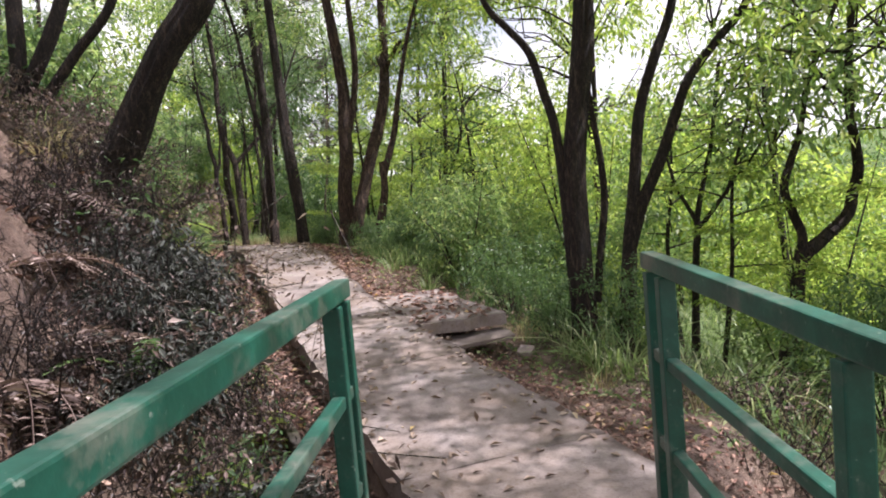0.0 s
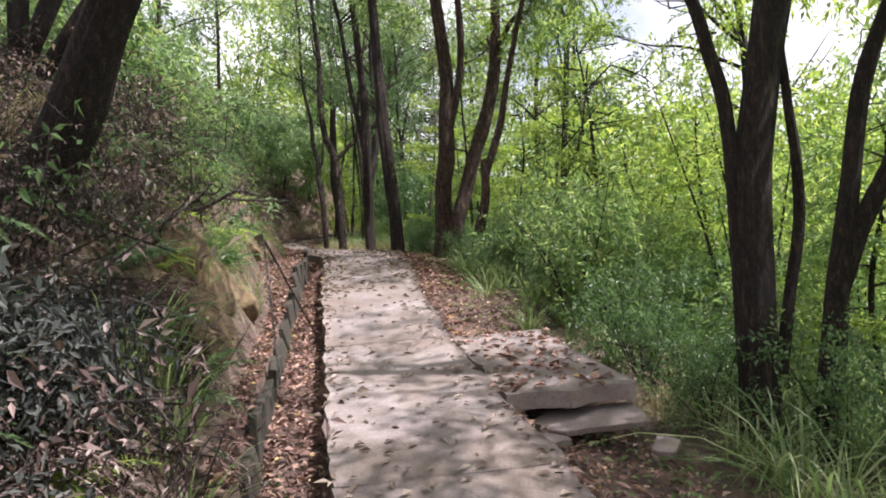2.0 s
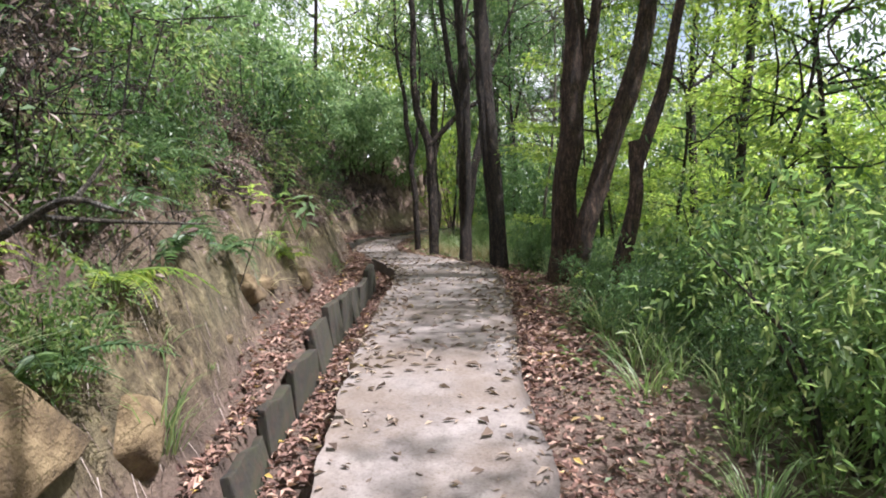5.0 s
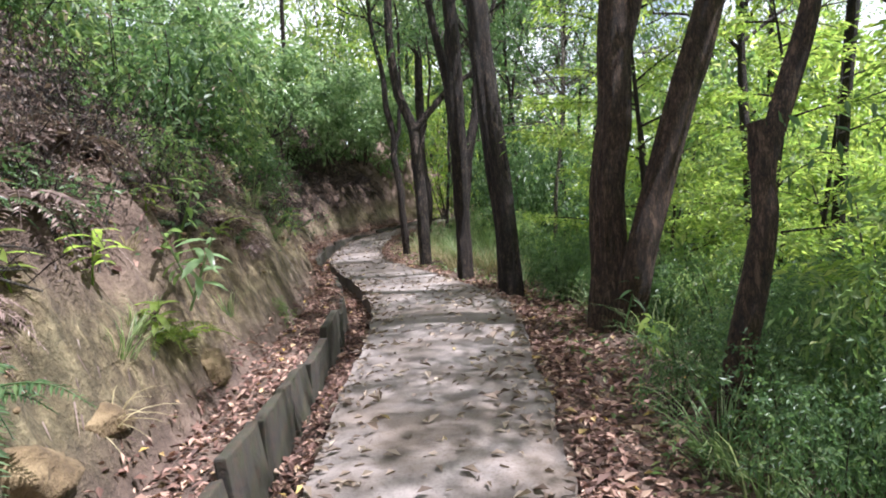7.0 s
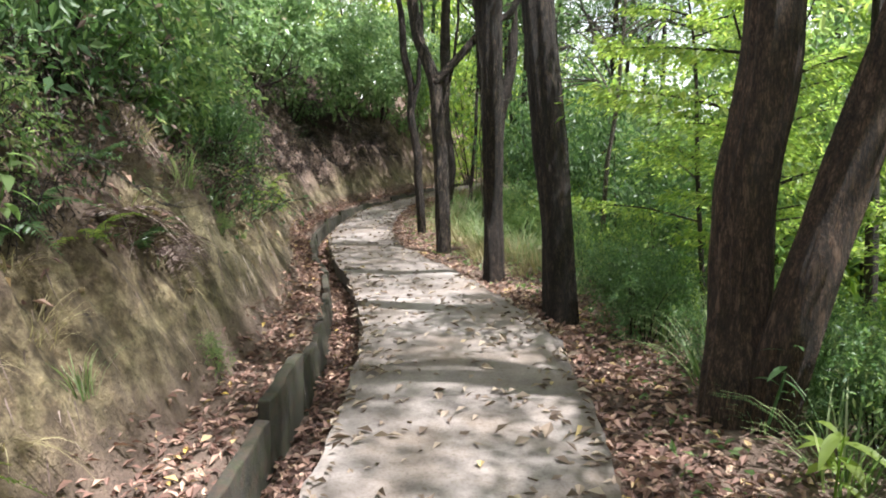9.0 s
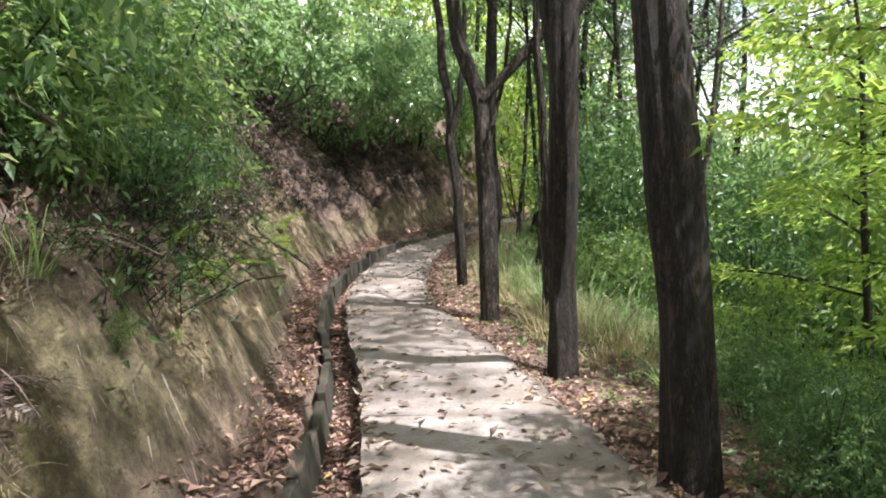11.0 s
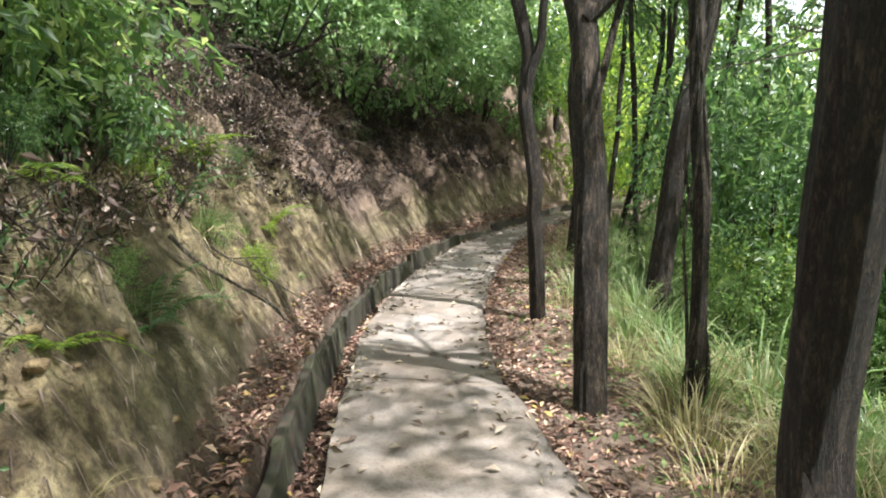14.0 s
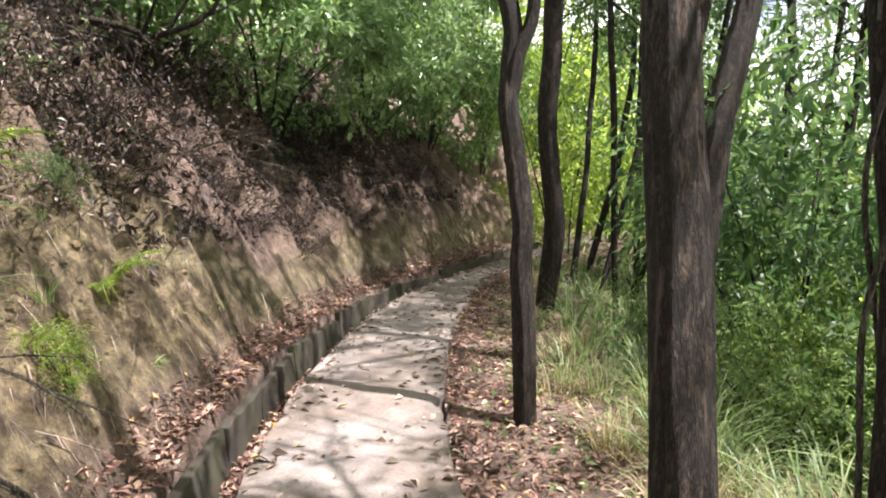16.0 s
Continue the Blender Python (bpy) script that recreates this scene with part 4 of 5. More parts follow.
spread_out_copies(lush[1:], scatter(7, 19, 22, 1.6, 3.0, right_edge), (0.4, 0.6))
tall = [shrub("tall bright green bush in the valley wood", BRIGHT, 3.2, 2.8, 26, 16, 9, 0.11, 0.42, twig_len=0.45, radius=(0.22, 0.45), group="bushes of the valley") for _ in range(2)] + [shrub("tall dark green bush in the valley wood", CANOPY, 3.4, 2.6, 26, 16, 9, 0.11, 0.4, twig_len=0.45, radius=(0.22, 0.45), group="bushes of the valley")]
spread_out(tall, scatter(9, 8.5, 17, 5.2, 10, right_edge) + scatter(5, 28, 37, -1.2, 3, right_edge) + scatter(4, 3, 12, 9, 15, right_edge), (0.75, 1.2))
spread_out_copies(tall, scatter(9, 13, 32, 7.5, 13, right_edge) + scatter(3, 6, 12, 15, 20, right_edge) + [(33, 1.0), (35, 3.5), (36.5, -1.0), (34.5, -3.0), (38.0, 6.0)], (1.5, 2.2))
spread_out_copies(tall[2:], scatter(10, 17.5, 30, 4.0, 7.0, right_edge), (0.75, 1.2))
spread_out_copies(tall, [(20.0, 8.5), (22.5, 7.5), (18.0, 9.5), (25.0, 8.0)], (1.7, 2.1))
ferny = [shrub("feathery yellow-green sapling beside the trees", BRIGHT, 2.6, 2.0, 15, 18, 13, 0.06, 0.3, 0.15, twig_len=0.42, group="saplings") for _ in range(3)]
spread_out(ferny, [(13.2, 5.0), (11.2, 5.2), (7.6, 4.6), (5.2, 5.6), (9.4, 5.8)], (0.8, 1.15))


def layered(label, leaf, height, limbs):
    """A slim dark stem with flat, almost level sprays of small leaves."""
    thing = tagged(new("sapling"), label, "sapling", "layered saplings")
    top = np.array([rng.uniform(-0.3, 0.3), rng.uniform(-0.3, 0.3), height])
    P = [np.array([0, 0, -0.15]), top * 0.4 + rng.normal(size=3) * 0.07, top * 0.75 + rng.normal(size=3) * 0.07, top]
    part("trunk", raw_mesh("trunk", *tube(P, [0.03, 0.024, 0.016, 0.006], 8, 0.1, 1, 6), BARK), thing)
    for k in range(limbs):
        t = 0.3 + 0.68 * k / limbs
        o = np.array([np.interp(t, [0, 0.4, 0.75, 1], [p[j] for p in P]) for j in range(3)])
        a = k * 2.4 + rng.uniform(-0.5, 0.5)
        reach = (1.25 - 0.75 * t) * rng.uniform(0.75, 1.15) * height / 3
        h = np.array([math.cos(a), math.sin(a), 0.0])
        rise = rng.uniform(0.05, 0.4)
        q = [o, o + h * reach * 0.5 + [0, 0, rise * reach * 0.5], o + h * reach + [0, 0, rise * reach * 0.7]]
        limb = part("limb", raw_mesh("limb", *tube(q, [0.012, 0.008, 0.003], 5, 0, 0, 4), BARK), thing)
        n = int(420 * reach)
        f = 0.25 + 0.8 * rng.random(n) ** 0.8
        side = np.array([-h[1], h[0], 0.0])
        off = rng.normal(size=n) * 0.2 * reach
        L = 0.062 * rng.uniform(0.6, 1.3, n)
        C = o + h * (reach * f)[:, None] + side * off[:, None]
        C[:, 2] += rise * reach * np.minimum(f, 1) * 0.8 + rng.normal(size=n) * 0.03 - 0.25 * off ** 2
        D = unit(h * 0.7 + side * np.sign(off)[:, None] * 0.8 + rng.normal(size=(n, 3)) * 0.35 - np.array([0, 0, 0.15]))
        part("foliage", raw_mesh("foliage", *leaves(C, D, L, L * 0.42, 1.4), leaf, False), limb)
    return thing


LAYER = "slim dark-stemmed sapling with level sprays of small yellow-green leaves"
lay = [layered(LAYER, BRIGHT, 3.0, 11), layered(LAYER, BRIGHT, 3.4, 12), layered("slim sapling with level sprays of mid-green leaves", CANOPY, 2.6, 10)]
spread_out(lay, [(12.4, 3.6), (13.9, 3.2), (11.3, 4.3), (14.9, 3.7), (10.0, 4.2), (8.9, 5.0), (13.0, 4.3), (15.6, 3.4), (16.8, 4.3), (17.6, 4.8), (18.4, 5.4), (17.2, 5.8), (6.9, 5.4), (5.3, 4.6), (3.9, 5.6)], (0.8, 1.15), 5)

# the hillside above the cutting
hill = [shrub("dark green shrub overhanging the cut bank", DEEP, 1.1, 1.4, 20, 15, 9, 0.076, 0.42, 0.45, group="shrubs of the hillside") for _ in range(2)] + [shrub("mid-green shrub overhanging the cut bank", CANOPY, 1.2, 1.4, 20, 15, 9, 0.08, 0.42, 0.4, group="shrubs of the hillside")]
spread_out(hill, scatter(7, 6.9, 12.5, -3.0, -1.9, left_edge) + scatter(8, 12.5, 17.5, -2.4, -1.5, left_edge) + scatter(10, 6, 20, -4.4, -3.0, left_edge) + scatter(6, 18.5, 25, -5.2, -4.2, left_edge), (0.7, 1.2), 16)
spread_out_copies(hill, scatter(3, 8.5, 13, -1.4, -1.15, left_edge) + scatter(6, 13.5, 17.2, -1.5, -1.15, left_edge), (0.35, 0.6), 25)
dry = [fern("tangle of dead brown fern fronds on the bank", DRY, 26, 0.55, "dead_fern", 1.2, "dead ferns of the bank", 0.5) for _ in range(2)]
spread_out(dry, scatter(24, 4.6, 13, -1.8, -1.0, left_edge) + scatter(26, 18.5, 26, -2.9, -1.25, left_edge) + scatter(6, 2.0, 6, -1.0, -0.6, left_edge), (0.5, 1.0), 25)


def bramble(label, stems, size, material, leaf):
    """A tangle of thin arching stems with withered leaves."""
    thing = tagged(new("bramble"), label, "bramble", "brambles of the bank")
    st, P = [], []
    for i in range(stems):
        a, h = rng.uniform(0, 6.28), size * rng.uniform(0.3, 1.0)
        o = np.array([rng.normal() * size * 0.35, rng.normal() * size * 0.35, -0.04])
        d = np.array([math.cos(a), math.sin(a), 0])
        q = [o, o + d * h * 0.35 + [0, 0, h * 0.6] + rng.normal(size=3) * 0.04, o + d * h * 0.8 + [0, 0, h * rng.uniform(0.3, 0.75)] + rng.normal(size=3) * 0.06, o + d * h * 1.15 + [0, 0, h * rng.uniform(-0.1, 0.5)]]
        r = rng.uniform(0.0018, 0.0048)
        st.append(tube(q, [r, r, r * 0.8, r * 0.4], 3, 0, 0, 1))
        for t in rng.random(12 if leaf is DECAYED_SHADED else 7):
            k = min(int(t * 3), 2)
            P.append(q[k] + (q[k + 1] - q[k]) * (t * 3 - k))
    tagged(part("stemwork", raw_mesh("stemwork", *join(st), material), thing), kind="stuff")
    P = np.array(P)
    L = rng.uniform(0.025, 0.055, len(P)) * (0.7 if leaf is DECAYED_SHADED else 1.0)
    tagged(part("foliage", raw_mesh("foliage", *leaves(P, unit(rng.normal(size=P.shape) + [0, 0, -0.5]), L, L * 0.4), leaf, False), thing), kind="stuff")
    return thing


bram = [bramble("tangle of withered grey-brown bramble stems", 52, 0.55, TWIG, DRY), bramble("tangle of withered brown stems with a few green leaves", 48, 0.5, BARK_GREY, DEEP), bramble("dense tangle of dead brown stems", 56, 0.45, BARK, DRY)]
spread_out(bram, scatter(38, 5.6, 13, -2.4, -1.15, left_edge) + scatter(16, 2.2, 4.6, -1.4, -0.5, left_edge) + scatter(54, 17.8, 26, -3.2, -1.2, left_edge) + scatter(10, 13, 17.5, -1.6, -0.9, left_edge) + scatter(8, 3.5, 7, 1.1, 2.2, right_edge), (0.6, 1.25), 25)
green = [fern("green fern arching out of the bank", DEEP, 12, 0.5) for _ in range(2)] + [fern("bright green fern arching out of the bank", BRIGHT, 11, 0.5)]
spread_out(green, scatter(26, 2.4, 13, -1.5, -0.75, left_edge) + scatter(14, 13, 19.5, -1.6, -0.7, left_edge), (0.6, 1.15), 20)

# withered tangles; their near-black leaves also paint the shade on the bank
dark = [bramble("tangle of withered fern and bramble, darkened as if shaded", 60, 0.55, BARK, DECAYED_SHADED) for _ in range(2)]
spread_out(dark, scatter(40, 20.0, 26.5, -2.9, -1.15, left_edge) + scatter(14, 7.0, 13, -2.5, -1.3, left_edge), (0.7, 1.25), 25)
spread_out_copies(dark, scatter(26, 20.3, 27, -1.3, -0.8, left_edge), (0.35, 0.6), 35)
spread_out_copies(bram[:2], scatter(22, 7.0, 13, -2.5, -1.3, left_edge) + scatter(18, 17.5, 20.5, -3.0, -1.3, left_edge), (0.7, 1.2), 25)
spread_out_copies(dark, scatter(30, 2.0, 5.4, -1.7, -0.66, left_edge), (0.5, 0.8), 25)
spread_out_copies(dry, scatter(8, 7.5, 12, -2.4, -1.4, left_edge) + scatter(10, 5.0, 7.5, -2.6, -1.3, left_edge) + scatter(8, 17.5, 20.5, -2.8, -1.4, left_edge), (0.6, 0.9), 25)
spread_out_copies(green, scatter(9, 2.5, 4.8, -1.35, -0.6, left_edge) + scatter(10, 6.5, 12.5, -2.2, -1.2, left_edge) + scatter(8, 17.2, 20.5, -2.6, -1.2, left_edge), (0.5, 0.9), 20)
spread_out_copies(bram[:1], scatter(18, 4.6, 7.6, -2.3, -1.05, left_edge), (0.7, 1.2), 25)
# mounds whose leaf colour carries the shade at the start of the bank
mound = [shrub("dense mound of grey-green fern leaves on the bank, darkened as if shaded", SHADED_FERN, 0.42, 1.0, 18, 18, 9, 0.055, 0.34, 0.3, group="mounds of the bank", twig_len=0.2, radius=(0.1, 0.2)) for _ in range(2)]
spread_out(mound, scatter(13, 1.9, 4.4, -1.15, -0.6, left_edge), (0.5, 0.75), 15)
spread_out_copies(hill, [(14.5, -0.85), (14.9, -1.05), (15.3, -1.3), (14.1, -0.95)], (0.38, 0.5), 20)
spread_out_copies(hill, [(15.9, -2.0), (16.6, -2.0), (17.3, -2.4), (18.2, -2.9)], (0.9, 1.2), 12)
thick = [shrub("tall dark leafy thicket bush", DEEP, 3.0, 2.2, 30, 14, 9, 0.1, 0.4, 0.35, twig_len=0.4, radius=(0.3, 0.5), group="thicket bushes") for _ in range(2)]
spread_out(thick, [(33.5, 2.0), (24.5, 6.5), (28.0, 5.0), (14.0, 7.5), (19.4, 4.0), (20.6, 3.6), (21.6, 2.7), (22.8, 2.6), (24.0, 3.0), (25.6, 3.0), (22.0, 4.4)], (0.8, 1.25))
spread_out_copies(thick, [(22.4, 7.8), (24.6, 8.4), (27.0, 9.0), (21.4, 9.6)], (1.4, 1.8))

# the glossy bush that hangs over the bend
gl = shrub("dense bush of small glossy leaves overhanging the bend", GLOSSY, 2.6, 2.8, 46, 22, 9, 0.1, 0.52, 0.35, group="glossy bushes", radius=(0.2, 0.38))
spread_out([gl], [(23.6, -2.6), (25.4, -1.9), (27.6, -1.2), (22.0, -3.4), (29.5, -0.4), (20.6, -3.9)], (0.9, 1.15), 8)

# grasses
gt = [tuft("tuft of long arching green grass", GRASS, 46, 0.75) for _ in range(2)]
spread_out(gt, [(5.9, -0.12), (4.3, 0.1), (6.4, -0.25), (7.4, 0.0)] + scatter(14, 7.2, 10, 0.6, 1.4, right_edge) + scatter(12, 4.0, 7, 1.2, 2.0, right_edge) + scatter(14, 10, 14, 0.7, 1.5, right_edge) + scatter(18, 14.5, 21, 0.75, 1.7, right_edge) + scatter(10, 21, 27, 0.4, 1.2, right_edge), (0.55, 1.1))
sg = [tuft("tuft of pale dry grass at the path edge", STRAW, 60, 0.5, 0.006, 0.16) for _ in range(2)]
spread_out(sg, scatter(26, 15.8, 21.5, 0.55, 1.3, right_edge) + scatter(10, 22, 27, 0.3, 0.9, right_edge) + scatter(8, 3, 7, 1.0, 1.8, right_edge), (0.6, 1.2))
bp = [broad("low plant with long pale green leaves", BRIGHT, 11, 0.26) for _ in range(2)]
spread_out_copies(sg, scatter(12, 3.5, 13, -1.4, -0.95, left_edge) + scatter(7, 13, 20, -1.5, -1.0, left_edge), (0.35, 0.6), 25)
spread_out_copies(gt, [(4.5, -0.02), (6.4, -0.2), (4.75, -0.12), (4.35, -0.15)], (0.9, 1.2), 5)
spread_out_copies(green, [(4.9, -0.2), (5.3, -0.35), (5.1, -0.05), (5.7, -0.4), (6.6, -0.35), (7.0, -0.2), (7.6, -0.3), (8.2, -0.25)], (0.8, 1.2), 15)
spread_out_copies(sg, scatter(9, 15.8, 19, 0.7, 2.0, right_edge), (0.8, 1.2), 10)
spread_out_copies(sg, scatter(6, 15.5, 19, -1.6, -1.1, left_edge), (0.35, 0.6), 30)
spread_out_copies(sg, scatter(7, 15.5, 20, 1.0, 2.4, right_edge), (0.7, 1.1), 10)
long_grass = [tuft("clump of tall arching broad-bladed grass", GRASS, 30, 1.15, 0.015, 0.16, 1.1, tilt=0.7) for _ in range(2)]
spread_out(long_grass, scatter(16, 16.6, 20.5, 1.1, 2.7, right_edge) + scatter(6, 6.8, 9.5, 1.2, 2.2, right_edge) + scatter(5, 3.4, 6, 1.3, 2.2, right_edge), (0.7, 1.15), 8)
spread_out_copies(gt, scatter(10, 16.5, 21.5, 0.8, 2.0, right_edge), (0.7, 1.1), 10)
spread_out_copies(gt, scatter(10, 8.5, 15.5, 0.9, 2.2, right_edge), (0.6, 1.0), 10)
spread_out_copies(dry, [(3.0, -0.5), (3.3, -0.7), (3.7, -0.5), (4.0, -0.7), (2.6, -0.7)], (0.7, 1.0), 25)
spread_out_copies(gt, scatter(10, 3.5, 13, -1.3, -0.75, left_edge) + scatter(12, 13, 19, -1.4, -0.7, left_edge), (0.3, 0.6), 25)
spread_out_copies(lush[:3], scatter(12, 12.5, 19, -1.35, -0.6, left_edge), (0.1, 0.2), 25)
spread_out(bp, [(10.5, -0.32), (10.2, -0.45), (11.4, -0.7), (9.7, -0.5), (3.6, 0.15), (2.9, 0.0), (10.6, 2.5), (11.6, 2.5)], (0.6, 0.8), 14)
# the broad-leaved plant that juts out over the ledge, and the sprig in the fork of the stout tree
jutting_plant("broad-leaved plant jutting out of the bank above the drain", (*to_xy(10.6, -0.16), 1.38), (12, 20, 30), GLOSSY, 13, 0.17)
jutting_plant("broad-leaved plant growing out of the cut bank", (*to_xy(10.8, -0.24), 1.42), (-10, 22, 150), CANOPY, 11, 0.15)
jutting_plant("broad-leaved plant growing on the brambly bank", (*to_xy(11.4, -0.5), 1.7), (10, 15, 80), CANOPY, 11, 0.16)
jutting_plant("sprig of dark leaves in the fork of a trunk", (-1.66, 12.12, 0.8), (10, 10, 60), DEEP, 9, 0.11)



# small weeds, dead grass and root threads on the cut face
def on_face(n, u0, u1):
    us = [u0 + (u1 - u0) * (i + rng.random()) / n for i in range(n)]
    return [(u, float(left_edge(u) - 0.36 - ledge(u)) - 0.05 - 0.85 * rng.random()) for u in us]


wisp = [tuft("wisp of dead grass and root threads on the bank", DRY, 34, 0.22, 0.004, 0.09, 1.4, "dead_grass", "wisps of the bank", 1.6), tuft("wisp of pale straw hanging on the bank", STRAW, 26, 0.2, 0.004, 0.08, 1.5, "dead_grass", "wisps of the bank", 1.6), tuft("small green weed on the bare bank", GRASS, 22, 0.16, 0.007, 0.06, 1.0, "weed", "weeds of the bank", 1.1)]
spread_out(wisp, on_face(34, 4.5, 12.5) + on_face(80, 12.5, 23), (0.5, 1.15), 25)


spread_out_copies(hill[1:] + lush[2:], scatter(9, 6.9, 9.2, -1.25, -0.75, left_edge), (0.26, 0.4), 20)
spread_out_copies(bram[:2] + dry, scatter(14, 4.9, 5.8, -1.25, -0.75, left_edge) + scatter(14, 5.8, 8.6, -1.7, -1.1, left_edge), (0.4, 0.65), 25)
spread_out_copies(green, scatter(8, 5.2, 8.8, -1.5, -0.95, left_edge), (0.5, 0.8), 20)
spread_out_copies(long_grass, [(5.6, -0.75), (6.9, -1.0), (7.6, -0.9)], (0.5, 0.65), 10)
spread_out_copies(lush[2:3], [(5.6, 2.95), (6.0, 3.35), (6.5, 2.9), (5.1, 3.5), (6.9, 3.3)], (0.36, 0.5), 10)
spread_out_copies(bram, scatter(8, 1.6, 3.6, 0.7, 1.9, right_edge), (0.7, 1.1), 20)
spread_out_copies(bram[:2] + dry[:1], scatter(16, 12.6, 15.6, -1.6, -0.95, left_edge), (0.45, 0.8), 25)
spread_out_copies(bram + dark, scatter(26, 8.8, 12.4, -1.75, -1.1, left_edge), (0.45, 0.75), 25)
spread_out_copies(sg, scatter(20, 4.8, 9.0, -2.6, -1.25, left_edge), (0.7, 1.2), 20)
spread_out_copies(gt, scatter(7, 5.0, 9.5, -2.4, -1.2, left_edge), (0.6, 0.9), 15)
spread_out_copies(bram[:1], scatter(20, 5.0, 9.0, -2.8, -1.3, left_edge) + scatter(12, 17.0, 20.5, -2.6, -1.1, left_edge), (0.7, 1.2), 25)


# ---- fallen leaves and twigs ----
def litter(name, label, n, u0, u1, wfun, size, lift=0.008, surface=None, tilt=0.35, material=LITTER):
    u = rng.uniform(u0, u1, n)
    w = wfun(u)
    z = ground_z(u, w)[0] if surface is None else surface(u, w)
    x, y = to_xy(u, w)
    a = rng.uniform(0, 6.28, n)
    D = unit(np.stack([np.cos(a), np.sin(a), rng.normal(size=n) * tilt], -1))
    L = size * rng.uniform(0.5, 1.3, n)
    V, F = leaves(np.stack([x, y, z + lift + rng.random(n) * lift], -1), D, L, L * rng.uniform(0.3, 0.55, n), 1.6, 0.3)
    tagged(new(name, raw_mesh(name, V, F, material, False)), label, "leaves", kind="stuff")


def top_of_path(u, w):
    return path_z(u) + 0.008 * lattice_noise(u * 2.5, w * 2.5, 16)


litter("fallen_leaves", "scattered dry brown leaves lying on the concrete path", 2100, 2.5, 28, lambda u: left_edge(u) + (right_edge(u) - left_edge(u)) * np.where(rng.random(len(u)) < 0.45, rng.random(len(u)), np.where(rng.random(len(u)) < 0.5, 0.25 * rng.random(len(u)) ** 2, 1 - 0.25 * rng.random(len(u)) ** 2)), 0.068, 0.005, top_of_path, 0.22, PALE_LITTER)
litter("fallen_leaves", "large pale curled leaves lying on the worn path", 420, 8.6, 15.5, lambda u: left_edge(u) + (right_edge(u) - left_edge(u)) * np.where(rng.random(len(u)) < 0.5, rng.random(len(u)), np.where(rng.random(len(u)) < 0.5, 0.3 * rng.random(len(u)) ** 2, 1 - 0.3 * rng.random(len(u)) ** 2)), 0.085, 0.008, top_of_path, 0.4, PALE_LITTER)
litter("fallen_leaves", "brown leaves over the earth beside the path", 2600, 8.6, 14.5, lambda u: right_edge(u) + 0.03 + 0.5 * rng.random(len(u)), 0.07, 0.012)
litter("green_leaves", "small green leaves of creeping weeds among the litter", 6500, 3.0, 27, lambda u: right_edge(u) + 0.2 + 1.5 * rng.random(len(u)) ** 0.7, 0.06, 0.02, None, 0.6, GRASS)
litter("fallen_leaves", "dry leaves on the broken wide slab", 240, 5.5, 6.85, lambda u: rng.uniform(1.6, 2.3, len(u)), 0.08, 0.008, top_of_path, 0.2)
litter("fallen_leaves", "thick litter of brown leaves along the path shoulder", 19000, 2.3, 28, lambda u: right_edge(u) + 0.02 + 0.9 * rng.random(len(u)) ** 1.5, 0.052)
litter("fallen_leaves", "brown leaves filling the drain", 9000, 3.0, 28, lambda u: left_edge(u) - 0.02 - (drain_gap(u) - 0.06) * rng.random(len(u)), 0.06, 0.02)
litter("fallen_leaves", "brown leaves piled at the foot of the bank", 11000, 2.8, 28, lambda u: left_edge(u) - 0.3 - (ledge(u) + 0.1) * rng.random(len(u)), 0.055, 0.012)
# decaying leaves, coloured dark for the shade below the overhanging bush
litter("fallen_leaves", "decaying leaves hanging on the upper bank, darkened as if shaded", 22000, 19.3, 27.5, lambda u: left_edge(u) - 0.85 - 2.6 * rng.random(len(u)), 0.07, 0.02, None, 0.9, DECAYED_SHADED)
litter("fallen_leaves", "dry leaves caught on the bank and hillside", 6500, 2, 17.5, lambda u: left_edge(u) - 0.95 - 2.4 * rng.random(len(u)), 0.07, 0.012, None, 0.7)


# ---- bare branches and roots on the bank ----
def branch(name, label, pts, r, forks, material=TWIG, category="branch", group="dead branches"):
    thing = tagged(new(name), label, category, group)
    P = np.array(pts, float)
    part("main_stem", raw_mesh("main_stem", *tube(P, np.linspace(r, r * 0.3, len(P)), 7, 0.12, 3), material), thing)
    for k in range(forks):
        t = 0.35 + 0.55 * k / max(1, forks)
        i = min(int(t * (len(P) - 1)), len(P) - 2)
        o = P[i] + (P[i + 1] - P[i]) * (t * (len(P) - 1) - i)
        d = unit(P[-1] - P[0]) + rng.normal(size=3) * 0.6
        ln = np.linalg.norm(P[-1] - P[0]) * rng.uniform(0.2, 0.4)
        part("side_twig", raw_mesh("side_twig", *tube([o, o + d * ln * 0.5 + rng.normal(size=3) * 0.02, o + d * ln], [r * 0.5, r * 0.35, r * 0.12], 5, 0, 0, 4), material), thing)
    return thing


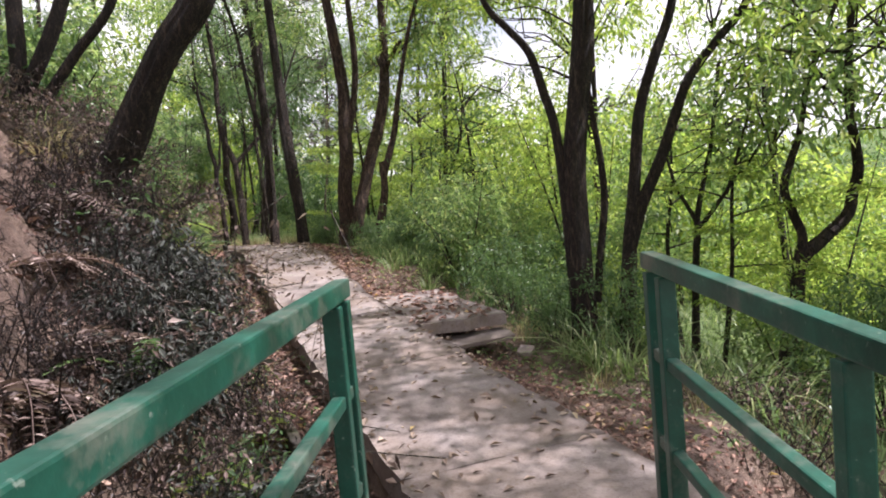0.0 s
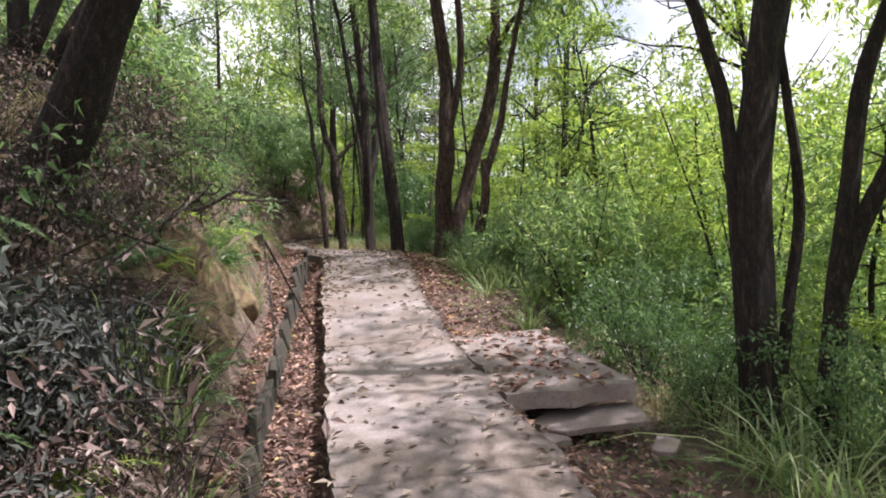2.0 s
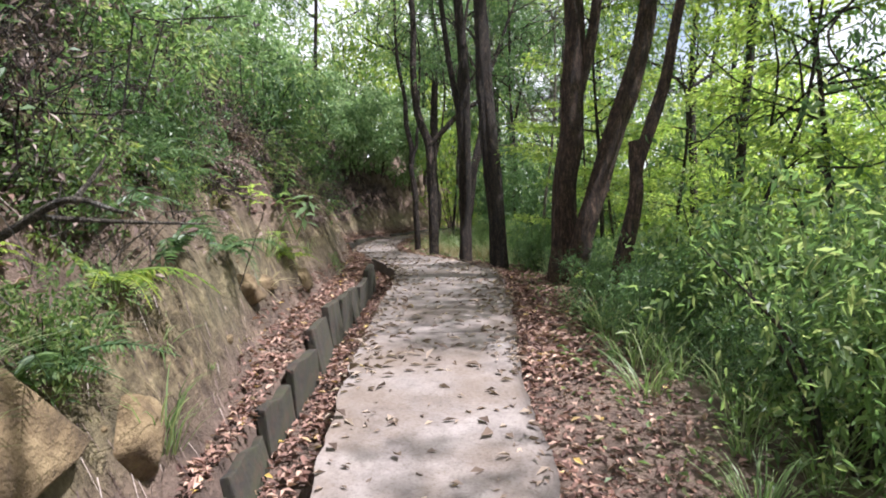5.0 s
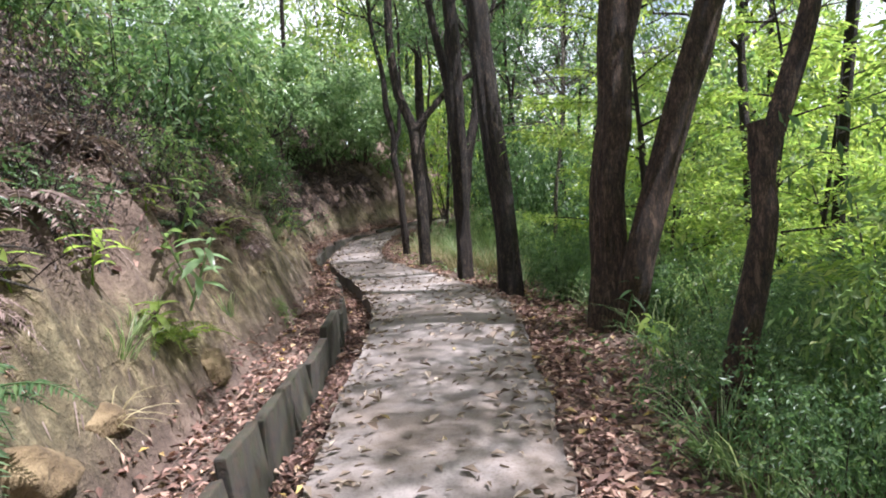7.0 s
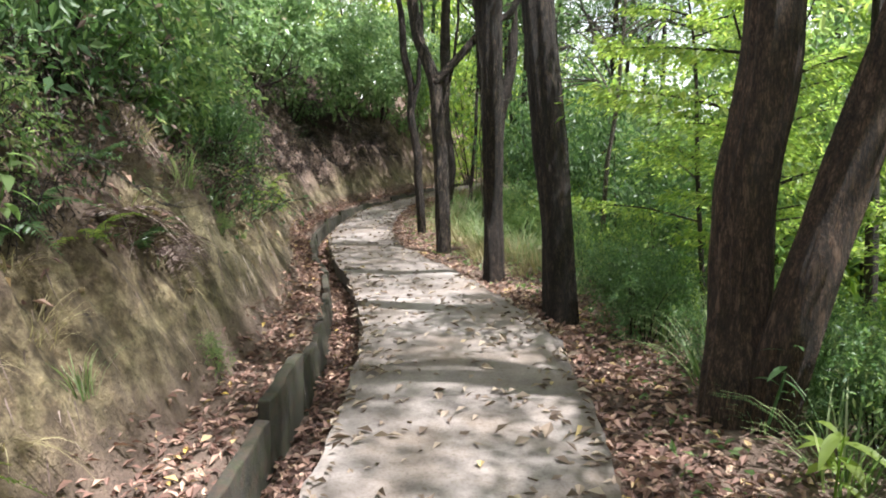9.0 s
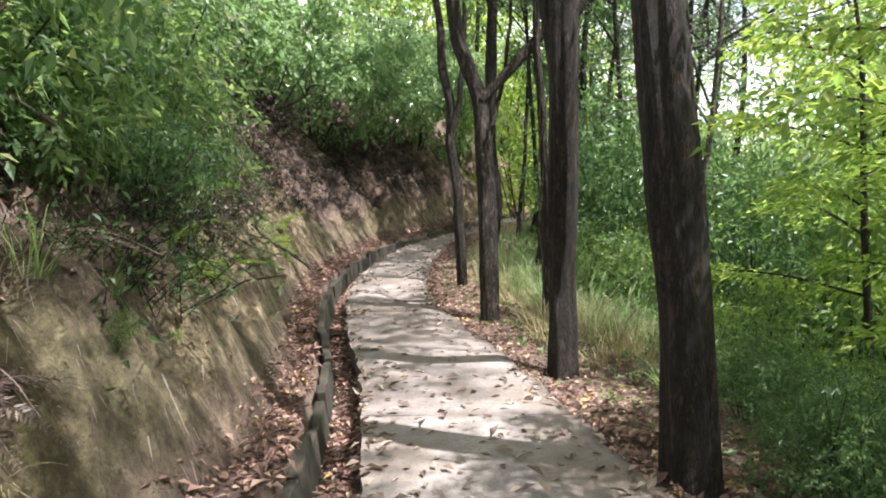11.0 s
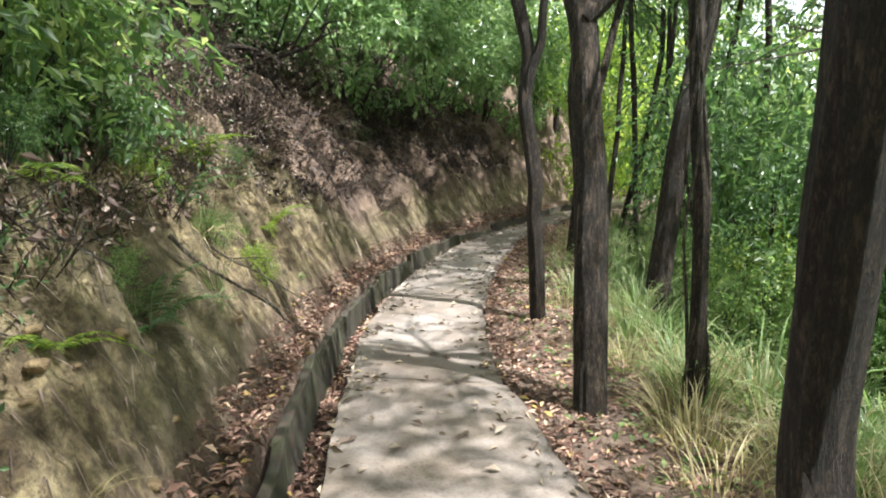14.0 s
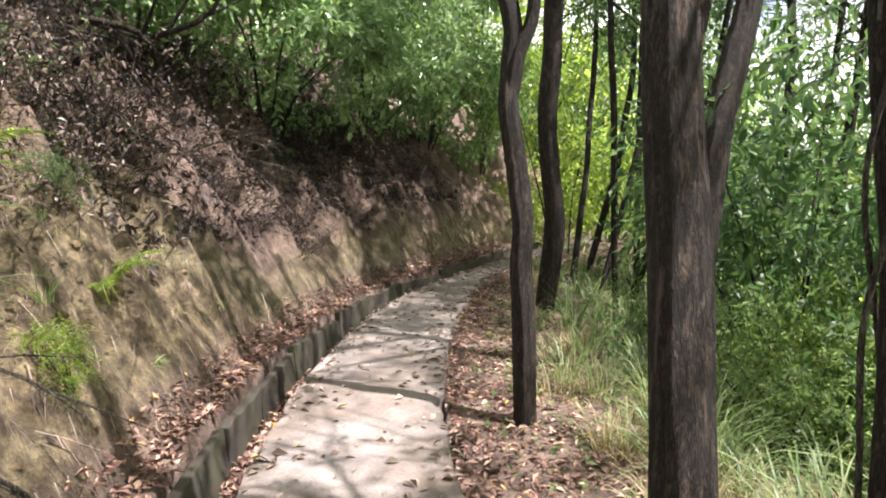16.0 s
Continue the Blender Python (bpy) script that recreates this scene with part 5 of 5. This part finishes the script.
PALE = "pale bare dead branch sticking out of the bank"
for (u, w, zup), d, r in (((6.3, -0.35, 0.35), (0.35, -0.05, 0.22), 0.02), ((6.9, -0.4, 0.25), (0.6, 0.1, 0.03), 0.022), ((7.6, -0.5, 0.3), (0.3, 0.25, 0.2), 0.014), ((9.2, -0.55, 0.1), (0.4, 0.2, -0.2), 0.014),
                           ((10.4, -0.6, 0.1), (-0.1, 0.3, -0.25), 0.01), ((16.9, -1.15, 0.1), (0.25, 0.35, -0.4), 0.012), ((17.6, -1.5, 0.05), (0.35, 0.3, -0.35), 0.011), ((4.9, -0.5, 0.2), (0.4, 0.1, 0.1), 0.012),
                           ((12.2, -0.6, 0.2), (0.3, 0.3, -0.2), 0.009), ((14.2, -0.7, 0.2), (0.2, 0.3, 0.1), 0.008), ((20.6, -2.3, 0.1), (0.5, 0.3, -0.1), 0.014), ((22.0, -2.4, 0.1), (0.4, 0.5, -0.2), 0.012)):
    o = np.array(at(u, w, zup))
    d = np.array(d)
    k = rng.normal(size=3) * 0.06
    branch("dead_branch", PALE, [o - d * 0.25, o + d * 0.25 + k, o + d * 0.65 - k, o + d], r, 3)


for pts, r in ([(-9.65, 17.87, 3.0), (-9.27, 18.05, 3.05), (-9.06, 18.16, 3.12), (-8.71, 18.31, 3.02), (-8.6, 18.35, 2.87)], 0.04), ([(-9.35, 18.1, 2.8), (-8.8, 18.35, 2.98), (-8.3, 18.52, 3.15), (-8.2, 18.6, 3.5)], 0.03):
    branch("bare_branch", "dark crooked bare branch reaching over the hillside", pts, r, 4, BARK, "branch", "bare branches over the bank")


# ---- clay lumps and stones in the bank ----
def clay_mat():
    m, n, l, b = mat("ochre_clay")
    t, fine = noise_tex(n, l, 6, 6, 0.6), noise_tex(n, l, 40, 4, 0.6)
    l.new(ramp_of(n, l, t.outputs["Fac"], [(0.3, (0.06, 0.039, 0.022)), (0.52, (0.15, 0.103, 0.055)), (0.72, (0.28, 0.205, 0.115))]), b.inputs["Base Color"])
    b.inputs["Roughness"].default_value = 1.0
    bump(n, l, b, fine.outputs["Fac"], 0.8, 0.03)
    return m


CLAY = clay_mat()


def lump(u, w, lift, size, label, material, seed, name="clay_lump"):
    bm = bmesh.new()
    bmesh.ops.create_icosphere(bm, subdivisions=2 if size[0] < 0.07 else 4, radius=1.0)
    for vt in bm.verts:
        k = 1 + 0.35 * noise.noise(vt.co * 1.3 + Vector((seed, 0, 0))) + 0.2 * noise.noise(vt.co * 3.1 + Vector((0, seed, 0))) + 0.08 * noise.noise(vt.co * 8)
        vt.co = Vector((vt.co.x * size[0], vt.co.y * size[1], vt.co.z * size[2])) * k
    for k in range(9 if size[0] > 0.07 else 4):
        cut = noise.random_unit_vector()
        far = 0.56 * max(abs(vt.co.dot(cut)) for vt in bm.verts)
        for vt in bm.verts:
            over = vt.co.dot(cut) - far
            if over > 0:
                vt.co -= cut * over * 0.95
    ob = tagged(new(name, bm_mesh(name, bm, material)), label, "earth", "lumps in the bank")
    for p in ob.data.polygons:
        p.use_smooth = True
    ob.matrix_world = pose(*at(u, w, lift), 0, -25, 19)


OCHRE = "lump of bare ochre clay breaking out of the bank"
for u, w, lift, size in ((5.8, -0.1, 0.08, (0.11, 0.58, 0.4)), (6.6, -0.16, 0.12, (0.1, 0.55, 0.42)), (9.2, -0.22, -0.09, (0.12, 0.24, 0.14)), (9.75, -0.25, -0.08, (0.08, 0.2, 0.1)), (10.9, -0.21, -0.07, (0.09, 0.24, 0.13)), (7.3, -0.06, -0.03, (0.1, 0.26, 0.16))):
    lump(u, w, lift, size, OCHRE, CLAY, u)
for i in range(110):
    u = rng.uniform(4, 23)
    w = float(left_edge(u)) - 0.36 - float(ledge(u)) - rng.uniform(-0.15, 0.5)
    s = rng.uniform(0.01, 0.035)
    lump(u, w, 0.0, (s, s * 1.3, s * 0.8), "small earth clod resting on the bank", CLAY, i * 1.7, "clod")


def bank_tangle():
    """Dry stalks and roots lying down the bare face."""
    n = 12500
    u = rng.uniform(3, 27, n)
    u = u[(u < 8.3) | (u > 13) | (rng.random(n) < 0.3)]
    n = len(u)
    u = u[(u < 19) | (rng.random(n) < 0.55)]
    n = len(u)
    w = left_edge(u) - 0.36 - ledge(u) - np.where(u < 19, 1.3, 0.75) * rng.random(n)
    z0, z1 = ground_z(u, w)[0], ground_z(u, w + 0.06)[0]
    x, y = to_xy(u, w)
    side = rng.normal(size=n) * 1.1
    D = unit(np.stack([0.944 * 0.06 - 0.33 * 0.06 * side, 0.33 * 0.06 + 0.944 * 0.06 * side, (z1 - z0) + 0.03 * rng.random(n)], -1))
    V, F = blades(np.stack([x, y, z0 + 0.004], -1), D, rng.uniform(0.03, 0.14, n) * np.where(rng.random(n) < 0.08, 2.0, 1.0), rng.uniform(0.002, 0.006, n), 0.25, 2)
    tagged(new("bank_stalks", raw_mesh("bank_stalks", V, F, DRY)), "dry stalks and root threads lying down the bare bank", "stalks", kind="stuff")


bank_tangle()


# ---- the far side of the valley ----
def far_wood():
    n = 560
    u = rng.uniform(-40, 110, n)
    t = rng.uniform(12, 75, n)
    w = right_edge(np.clip(u, -20, 40)) + t
    z = ground_z(u, w)[0]
    x, y = to_xy(u, w)
    h = rng.uniform(1.0, 3.2, n) * (0.6 + t / 60)
    C = np.stack([x, y, z + h * 0.5], -1)
    V, F = sprays(C, h * 0.75, 22, 6, 0.8, 0.34, 0.5, 0.2)
    tagged(new("valley_woodland", raw_mesh("valley_woodland", V, F, FAR, False)), "hazy bright green trees covering the far valley side", "woodland", kind="stuff")
    n = 220
    u = rng.uniform(28, 80, n)
    w = rng.uniform(-26, 20, n)
    z = ground_z(u, w)[0]
    x, y = to_xy(u, w)
    h = rng.uniform(2.0, 8.5, n)
    V, F = sprays(np.stack([x, y, z + h * 0.6], -1), h * 0.5, 32, 7, 0.7, 0.27, 0.45, 0.2)
    tagged(new("woodland", raw_mesh("woodland", V, F, CANOPY, False)), "green woodland closing the view along the hillside", "woodland", kind="stuff")


far_wood()


def meadow():
    n = 22000
    u = rng.uniform(-3, 30, n)
    t = 1.3 + 13 * rng.random(n) ** 1.3
    w = right_edge(u) + t
    x, y = to_xy(u, w)
    P = np.stack([x, y, ground_z(u, w)[0] - 0.02], -1)
    D = unit(rng.normal(size=(n, 3)) * np.array([0.35, 0.35, 0]) + np.array([0, 0, 1.0]))
    V, F = blades(P, D, rng.uniform(0.25, 0.7, n), rng.uniform(0.008, 0.02, n), 0.8, 2)
    tagged(new("meadow_grass", raw_mesh("meadow_grass", V, F, GRASS)), "rough sunlit grass covering the valley slope", "grass", kind="stuff")


meadow()
